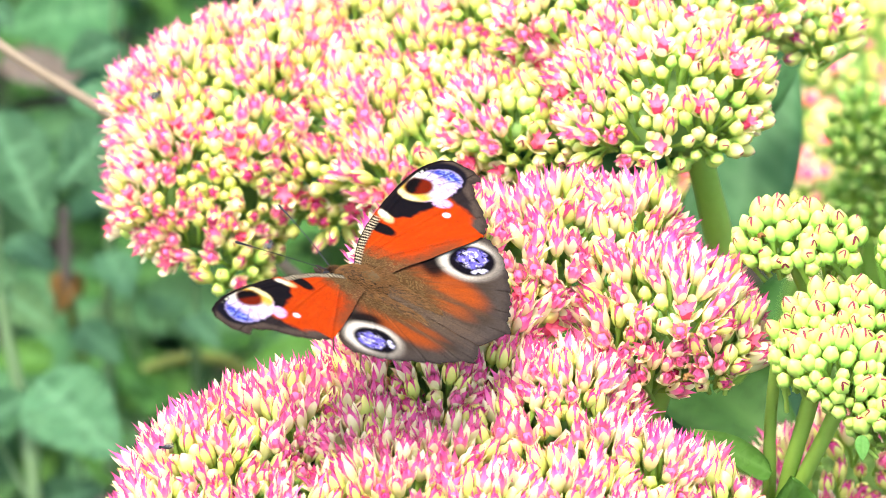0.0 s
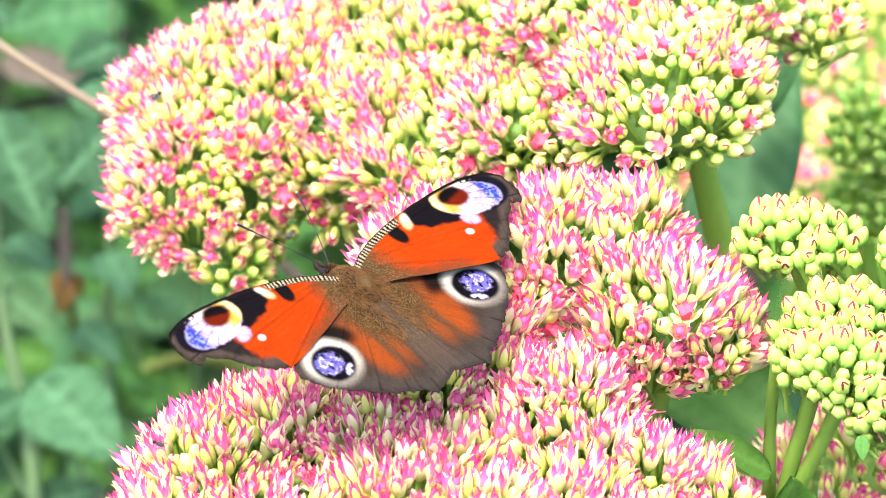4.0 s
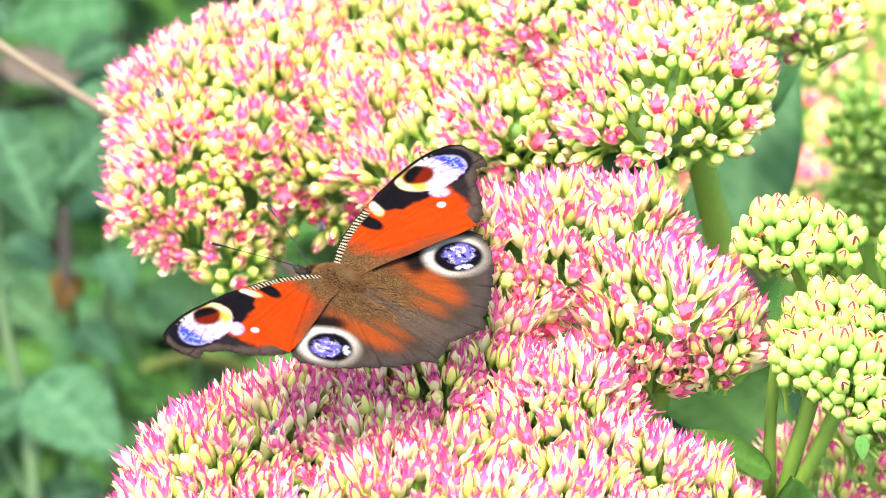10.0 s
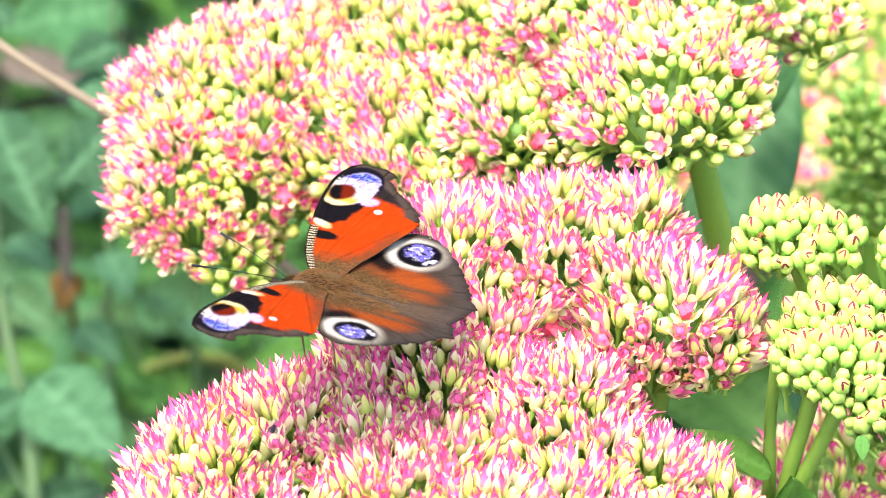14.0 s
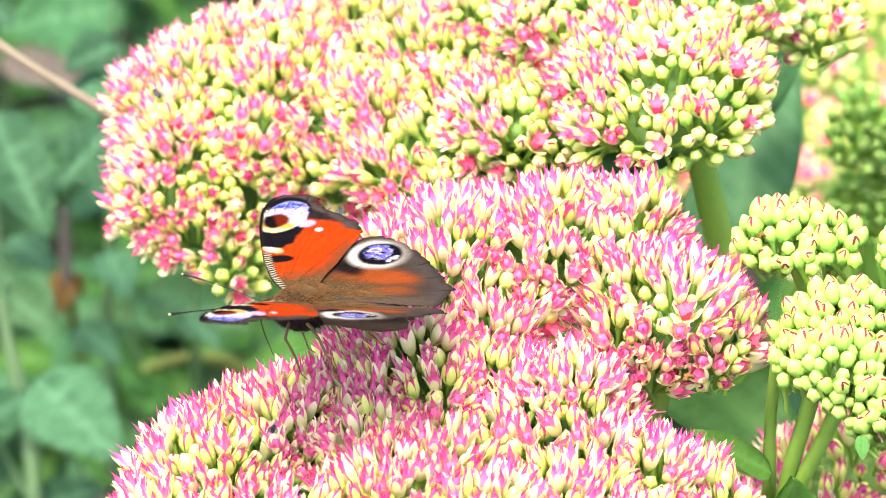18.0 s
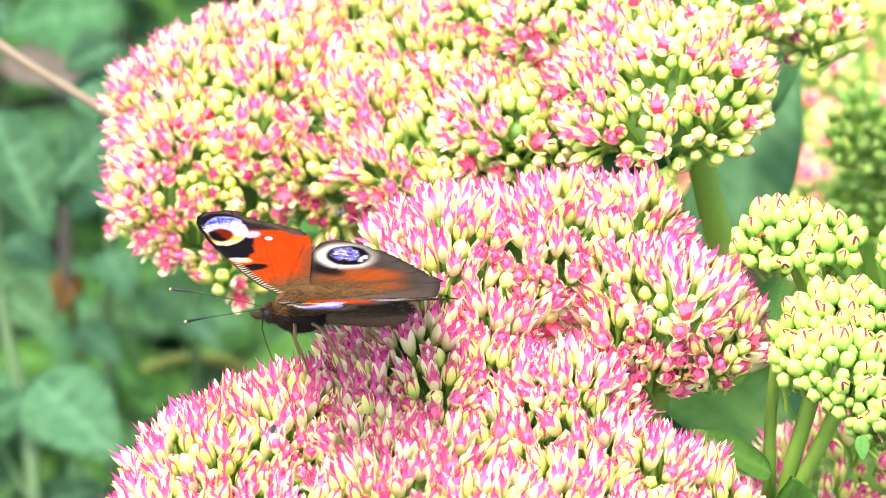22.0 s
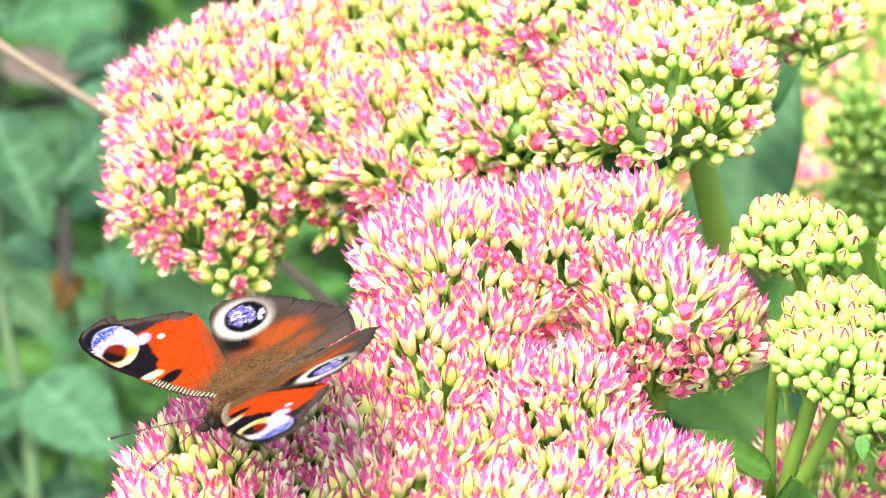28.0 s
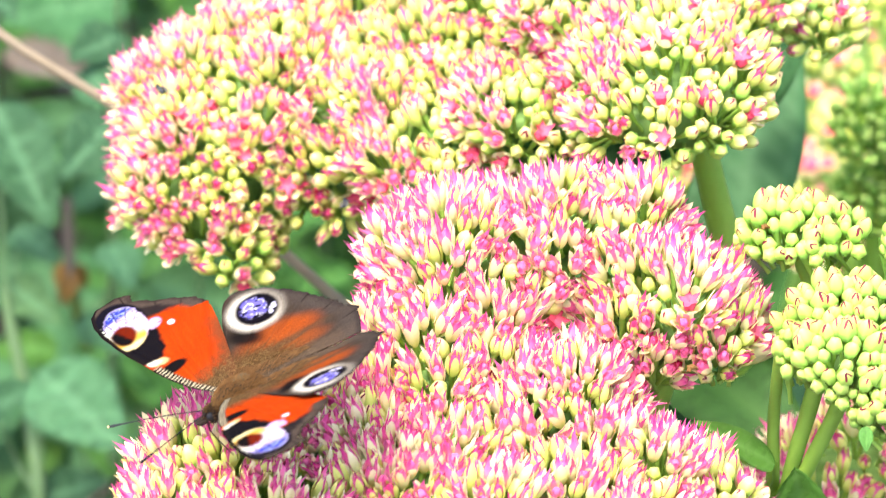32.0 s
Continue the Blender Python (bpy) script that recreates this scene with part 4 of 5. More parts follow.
def hind_pigment(u, v, lead, trail):
    w = fuzz(u, v, 1.3, 3) * 0.5
    hair = streaks(u, v, 1.0, 30)
    col = np.zeros(u.shape + (3,)) + np.array((0.074, 0.052, 0.037))
    col = lay(col, np.clip(hair - 0.5, 0, 1) * 1.0, (0.135, 0.1, 0.075))
    # rust field in two tongues with a smoky streak between, golden brown hairs near the body
    rust = spot(u, v, -9.0, 6.0, 6.4, 4.0, -0.12, 0.35)
    col = lay(col, rust * np.clip(0.7 + 0.7 * hair - 0.25, 0, 1), (0.4, 0.08, 0.014))
    col = lay(col, spot(u, v, -11.5, 6.6, 4.6, 2.4, -0.12, 0.5) * 0.4, (0.6, 0.1, 0.01))
    col = lay(col, spot(u, v, -11.8, 2.9, 4.0, 1.3, -0.05, 0.5) * 0.6, (0.42, 0.09, 0.016))
    col = lay(col, spot(u, v, -11.0, 4.7, 6.0, 0.75, -0.1, 0.6) * np.clip(0.4 + 0.8 * hair, 0, 0.9), (0.12, 0.07, 0.036))
    col = lay(col, 1 - step(5.0, 9.5, np.hypot((u + 3) * 0.9, v * 1.1) + w + 3.5 * (hair - 0.5)), (0.125, 0.062, 0.022))
    col = lay(col, (1 - step(0.6, 2.2, v + w)) * 0.8, (0.15, 0.1, 0.066))
    speck = np.random.default_rng(5).random(u.shape)
    near = 1 - step(3, 10, np.hypot(0.75 * (u + 3.5), v))
    col = lay(col, (speck > 0.8) * near * 0.4, (0.58, 0.37, 0.14))
    col = lay(col, (speck < 0.2) * near * 0.4, (0.03, 0.02, 0.012))
    # outer margin: grey dust, a dark edge, dark ends of the veins
    rim = np.minimum(u - trail, 40)
    col = lay(col, (1 - step(1.8, 4.2, rim + 0.8 * w)) * 0.55, (0.1, 0.08, 0.066))
    col = lay(col, (1 - step(0.3, 1.2, rim + 0.3 * w)) * 0.75, (0.05, 0.038, 0.034))
    vein = np.abs((np.arctan2(v + 0.5, u - 1.0) * 4.6) % 1 - 0.5)
    col = lay(col, (1 - step(1.8, 3.0, rim)) * (vein < 0.03) * 0.75, (0.025, 0.018, 0.016))
    # eyespot: smoky patch, cream ring, black disc, blue flakes
    col = lay(col, spot(u, v, -5.6, 9.9, 2.8, 1.7, 0.9, 0.5) * 0.95, (0.01, 0.008, 0.008))
    ring = spot(u, v, -9.3, 15.0, 4.4, 5.1, 0.25, 0.18)
    col = lay(col, ring * (0.4 + 0.6 * step(-13.4, -9.0, u + 0.35 * (15 - v))), (0.8, 0.7, 0.54))
    col = lay(col, spot(u, v, -9.0, 15.0, 3.85, 4.5, 0.25, 0.12) * 0.6 * step(-12.5, -9.0, u), (1.0, 0.93, 0.78))
    col = lay(col, spot(u, v, -9.5, 15.0, 3.2, 3.9, 0.2, 0.12), (0.006, 0.005, 0.01))
    field = spot(u + 0.8 * (flakes(u, v, 1.5, 8) - 0.5), v, -9.2, 15.6, 2.0, 2.5, 0.2, 0.2)
    col = lay(col, field * step(0.3, 0.55, 0.6 * flakes(u, v, 1.7, 9) + 0.4 * flakes(u, v, 4.5, 15)), (0.24, 0.2, 0.85))
    col = lay(col, field * step(0.55, 0.8, 0.6 * flakes(u, v, 2.0, 10) + 0.4 * flakes(u, v, 5.5, 11)), (1.0, 0.95, 1.0))
    col = lay(col, spot(u, v, -11.5, 13.7, 0.55, 1.3, 0.6, 0.25) * step(0.15, 0.4, flakes(u, v, 2.2, 14)), (0.85, 0.8, 1.0))
    return col


def wing_mesh(name, side, lead_pts, trail_pts, pigment, fan, teeth, tooth_from):
    nv, nu = 210, 126
    v = np.linspace(lead_pts[0][0], lead_pts[-1][0], nv)
    lead = np.interp(v, *zip(*lead_pts))
    trail = np.interp(v, *zip(*trail_pts))
    for _ in range(3):
        lead[1:-1] = (lead[:-2] + 2 * lead[1:-1] + lead[2:]) / 4
        trail[1:-1] = (trail[:-2] + 2 * trail[1:-1] + trail[2:]) / 4
    trail = trail + teeth * (np.abs(np.sin(v * 1.15)) - 0.5 + 0.35 * np.sin(v * 5.1)) * step(tooth_from, tooth_from + 3, v)
    s = np.linspace(0, 1, nu)
    U = trail[:, None] + (lead - trail)[:, None] * s[None, :]
    V = np.repeat(v[:, None], nu, 1)
    V = V + 0.12 * np.sin(U * 4.0) * step(lead_pts[-1][0] - 4, lead_pts[-1][0], V)
    ang = np.arctan2(V + 0.5, U - fan)
    rib = np.maximum(0, 1 - np.abs(((ang * 3.4) % 1) - 0.5) * 14) * step(3, 8, np.hypot(U, V))
    Z = 0.9 * np.sin(np.clip(V / 34, 0, 1) * math.pi) * 0.6 - 0.012 * (U - U.mean()) ** 2 * 0.25 * step(2, 15, V) + 0.08 * rib + 0.1 * fuzz(U, V, 0.5, 2)
    L, T = np.repeat(lead[:, None], nu, 1), np.repeat(trail[:, None], nu, 1)
    col = np.clip(pigment(U, V, L, T), 0, 1) * PIGMENT
    col = col * (1 - 0.08 * rib[..., None] * step(2, 8, V)[..., None])
    top = np.stack([U, side * V, Z], -1).reshape(-1, 3)
    low = top - np.array((0, 0, 0.12))
    i, j = np.meshgrid(np.arange(nv - 1), np.arange(nu - 1), indexing="ij")
    a = (i * nu + j).ravel()
    q1, q2 = np.stack([a, a + nu, a + nu + 1], 1), np.stack([a, a + nu + 1, a + 1], 1)
    if side > 0:
        q1, q2 = q1[:, ::-1], q2[:, ::-1]
    up = np.concatenate([q1, q2])
    n1 = nv * nu
    down = up[:, ::-1] + n1
    ring = np.concatenate([np.arange(nu), np.arange(1, nv) * nu + nu - 1, (nv - 1) * nu + np.arange(nu - 2, -1, -1), np.arange(nv - 2, 0, -1) * nu])
    nxt = np.roll(ring, -1)
    wall = np.concatenate([np.stack([ring, nxt, nxt + n1], 1), np.stack([ring, nxt + n1, ring + n1], 1)])
    tris = np.concatenate([up, down, wall])
    slots = np.concatenate([np.zeros(len(up)), np.ones(len(down) + len(wall))])
    pts = np.concatenate([top, low]) * BSCALE * MM
    return fill(name, pts, tris, [WING, UNDER], slots, True, pigment=np.concatenate([col.reshape(-1, 3)] * 2), rib=np.concatenate([rib.ravel()] * 2))


BSCALE = 0.975
PIGMENT = 0.37  # the scales are sparse and darker than their pure hues
butterfly = thing("butterfly", at(-12, -22, 9), "orange-red butterfly with blue eyespots feeding on the pink flowers", "butterfly")
HINGE = {1: (0.0, 1.2 * BSCALE, 1.5 * BSCALE), -1: (0.0, -1.2 * BSCALE, 1.5 * BSCALE)}
WINGS = {}
for side in (1, -1):
    WINGS["fore", side] = part("forewing", wing_mesh("forewing", side, FORE_LEAD, FORE_TRAIL, fore_pigment, 3.0, 0.34, 20), butterfly, "scarlet forewing with a yellow, black and lilac eyespot")
    WINGS["hind", side] = part("hindwing", wing_mesh("hindwing", side, HIND_LEAD, HIND_TRAIL, hind_pigment, 1.0, 0.3, 1), butterfly, "brown hindwing with a blue eyespot ringed in cream")


def hairs(kit, slot, n, rng, centre, radii, long, lean, top=-0.2):
    for _ in range(n):
        d = Vector((rng.gauss(0, 1), rng.gauss(0, 1), rng.gauss(0, 1))).normalized()
        if d.z < top:
            continue
        p = Vector((centre[0] + d.x * radii[0], centre[1] + d.y * radii[1], centre[2] + d.z * radii[2]))
        g = (d + Vector(lean) + Vector((rng.gauss(0, 0.3), rng.gauss(0, 0.3), rng.gauss(0, 0.3)))).normalized()
        h = long * rng.uniform(0.6, 1.2)
        kit.tube([p - g * 0.2, p + g * h * 0.5, p + g * h + Vector((-0.15 * h, 0, -0.1 * h))], [0.04, 0.032, 0.008], slot, None, 3)


def ball(kit, slot, centre, radii, seg=14, rows=9, bumps=0.0):
    out = []
    for i in range(rows):
        lat = -math.pi / 2 + math.pi * i / (rows - 1)
        out.append([])
        for j in range(seg):
            lon = math.tau * j / seg
            d = Vector((math.cos(lat) * math.cos(lon), math.cos(lat) * math.sin(lon), math.sin(lat)))
            f = 1 + bumps * noise.noise(d * 4)
            out[-1].append((centre[0] + d.x * radii[0] * f, centre[1] + d.y * radii[1] * f, centre[2] + d.z * radii[2] * f))
    kit.grid(out, slot, [i / (rows - 1) for i in range(rows)], True)
    return kit


brng = random.Random(4)
k = ball(Kit(), 0, (0, 0, -0.2), (4.3, 2.6, 3.2), bumps=0.08)
thorax = part("thorax", k.mesh("thorax", [SKIN]), butterfly, "thorax covered in brown fur")
k = Kit()
hairs(k, 0, 6500, brng, (0, 0, -0.1), (4.2, 2.6, 3.2), 0.42, (-1.6, 0, 0.05), 0.0)
hairs(k, 1, 900, brng, (0, 0, -0.2), (4.2, 2.6, 3.1), 0.5, (-1.2, 0, -0.4), -1.0)
for s in (1, -1):
    hairs(k, 0, 700, brng, (-1.0, s * 2.8, 1.5), (2.8, 1.8, 0.4), 0.6, (-1.2, s * 1.0, -0.2), 0.2)
    hairs(k, 0, 800, brng, (-6.5, s * 2.0, 1.3), (5.0, 1.2, 0.4), 0.7, (-1.6, s * 0.5, -0.2), 0.2)
part("fur", k.mesh("fur", [FUR, SKIN]), thorax, "tawny brown hairs")
part("bare_patch", ball(Kit(), 0, (-0.6, 0, 2.45), (1.9, 1.2, 0.7)).mesh("bare_patch", [PATCH]), thorax, "worn olive-grey patch")
k = Kit()
path = [(-3.0 - i * 1.2, 0, -0.7 - 0.012 * i * i) for i in range(11)]
k.tube(path, [1.45 + 0.35 * math.sin(i / 10 * 2.6) + 0.1 * (i % 2) - 0.14 * max(0, i - 6) ** 1.5 for i in range(11)], 0, None, 12)
hairs(k, 0, 2600, brng, (-8.5, 0, -0.6), (6.8, 1.8, 1.8), 0.8, (-1.3, 0, 0.0))
part("abdomen", k.mesh("abdomen", [ABDO]), butterfly, "brown segmented abdomen")
k = ball(Kit(), 0, (4.2, 0, -0.4), (1.2, 1.1, 1.05), 12, 8, 0.1)
hairs(k, 1, 500, brng, (4.2, 0, -0.4), (1.2, 1.1, 1.05), 0.8, (-0.3, 0, 0.1))
hairs(k, 0, 900, brng, (4.2, 0, -0.4), (1.2, 1.1, 1.05), 0.6, (-0.2, 0, 0.0), -1.0)
head = part("head", k.mesh("head", [SKIN, FUR]), butterfly, "dark furry head")
for s in (1, -1):
    part("eye", ball(Kit(), 0, (4.9, s * 0.85, -0.2), (0.62, 0.5, 0.66), 10, 7).mesh("eye", [BLACK]), head, "black compound eye")
    k = Kit()
    k.tube([(5.5, s * 0.4, -0.8), (6.4, s * 0.5, -0.7), (7.2, s * 0.4, -0.4)], [0.35, 0.4, 0.1], 0, None, 6)
    part("palp", k.mesh("palp", [SKIN]), head)
    k = Kit()
    pts = [(5.3 + 12.0 * t, s * (0.5 + 6.8 * t - 0.6 * t * t), 0.4 + 1.4 * t - 0.6 * t * t) for t in (0, 0.2, 0.4, 0.6, 0.75, 0.87, 0.95, 1.0)]
    k.tube(pts, [0.08, 0.065, 0.065, 0.065, 0.075, 0.15, 0.21, 0.16], 0, None, 6)
    antenna = part("antenna", k.mesh("antenna", [BLACK]), head, "thin dark antenna with a clubbed end")
    part("club_tip", ball(Kit(), 0, (17.3, s * 6.7, 1.2), (0.24, 0.19, 0.18), 8, 6).mesh("club_tip", [CLUBTIP]), antenna, "pale yellow tip")
k = Kit()
k.tube([(5.4, 0, -1.2), (5.5, 0, -2.6), (4.9, 0, -4.6), (3.8, 0.2, -7.4)], [0.12, 0.1, 0.09, 0.06], 0, None, 5)
part("proboscis", k.mesh("proboscis", [SKIN]), head, "thin dark sucking tube")
for s in (1, -1):
    for x0, kx, fx, fy in ((1.2, 1.6, -0.6, 4.2), (-0.6, -3.2, -5.4, 5.0)):
        k = Kit()
        k.tube([(x0, s * 1.4, -1.2), (0.5 * (x0 + kx), s * 3.0, -1.6), (kx, s * 4.4, -2.8), (0.4 * kx + 0.6 * fx, s * fy * 0.98, -5.6), (fx, s * fy, -8.2), (fx - 0.9, s * (fy + 0.2), -8.9)], [0.3, 0.27, 0.24, 0.18, 0.1, 0.06], 0, None, 6)
        part("leg", k.mesh("leg", [LEGMAT]), butterfly, "thin tan leg")


# ---- small flies and a passing bee ----
def small_fly(label, long):
    fly = thing("fly", at(0, 0, 0), label, "fly", "small flies on the flowers")
    part("body", ball(Kit(), 0, (-0.1 * long, 0, 0.3 * long), (0.42 * long, 0.16 * long, 0.16 * long)).mesh("body", [BLACK]), fly)
    part("head", ball(Kit(), 0, (0.4 * long, 0, 0.3 * long), (0.14 * long, 0.16 * long, 0.14 * long), 10, 7).mesh("head", [BLACK]), fly)
    for s in (1, -1):
        w = leaf_mesh("wing", FILM, 0.75 * long, 0.28 * long, 0, 0.02, 0.02, 0.02, 0.9, 0)
        ob = part("wing", w, fly, "clear smoky wing")
        ob.matrix_basis = pose(0.1 * long * MM, s * 0.08 * long * MM, 0.46 * long * MM, 0, 0, 180 - s * 12)
        for x in (0.15, -0.02, -0.2):
            k = Kit()
            k.tube([(x * long, s * 0.1 * long, 0.25 * long), (1.3 * x * long, s * 0.3 * long, 0.3 * long), (1.6 * x * long, s * 0.38 * long, -0.02 * long)], [0.03 * long, 0.025 * long, 0.015 * long], 0, None, 4)
            part("leg", k.mesh("leg", [BLACK]), fly)
    return fly


FLIES = [small_fly("small grey-brown fly on the yellow buds", 2.3), small_fly("small black fly on the rim of the flower head", 2.2), small_fly("tiny dark gnat among the pink flowers", 1.8)]
bee = thing("bee", at(-200, 60, -60), "amber and dark brown banded bee flying past the flowers", "bee")
k = ball(Kit(), 0, (1.6, 0, 0), (2.1, 1.9, 1.9))
hairs(k, 0, 260, brng, (1.6, 0, 0), (2.1, 1.9, 1.9), 0.7, (0, 0, 0), -1)
part("thorax", k.mesh("thorax", [AMBER]), bee, "amber furry thorax")
part("head", ball(Kit(), 0, (4.3, 0, -0.2), (1.1, 1.6, 1.3), 12, 8).mesh("head", [BLACK]), bee)
for i in range(5):
    t = i / 4
    part("segment", ball(Kit(), 0, (-1.2 - 1.5 * i, 0, -0.3 - 0.2 * i), (1.2, 2.1 - 0.28 * i, 1.9 - 0.26 * i), 14, 8).mesh("segment", [AMBER if i % 2 == 0 else BAND]), bee, "amber band" if i % 2 == 0 else "dark brown band")
for s in (1, -1):
    w = leaf_mesh("wing", FILM, 9.5, 3.4, 0, 0.02, 0.02, 0.03, 0.9, 0)
    ob = part("wing", w, bee, "clear wing")
    ob.matrix_basis = pose(1.5 * MM, s * 1.4 * MM, 1.6 * MM, 0, -20, s * 105)
    for x in (2.2, 0.8, -0.4):
        k = Kit()
        k.tube([(x, s * 1.0, -1.2), (x - 0.5, s * 2.0, -2.2), (x - 1.6, s * 1.9, -4.2)], [0.3, 0.3, 0.15], 0, None, 5)
        part("leg", k.mesh("leg", [BLACK]), bee)


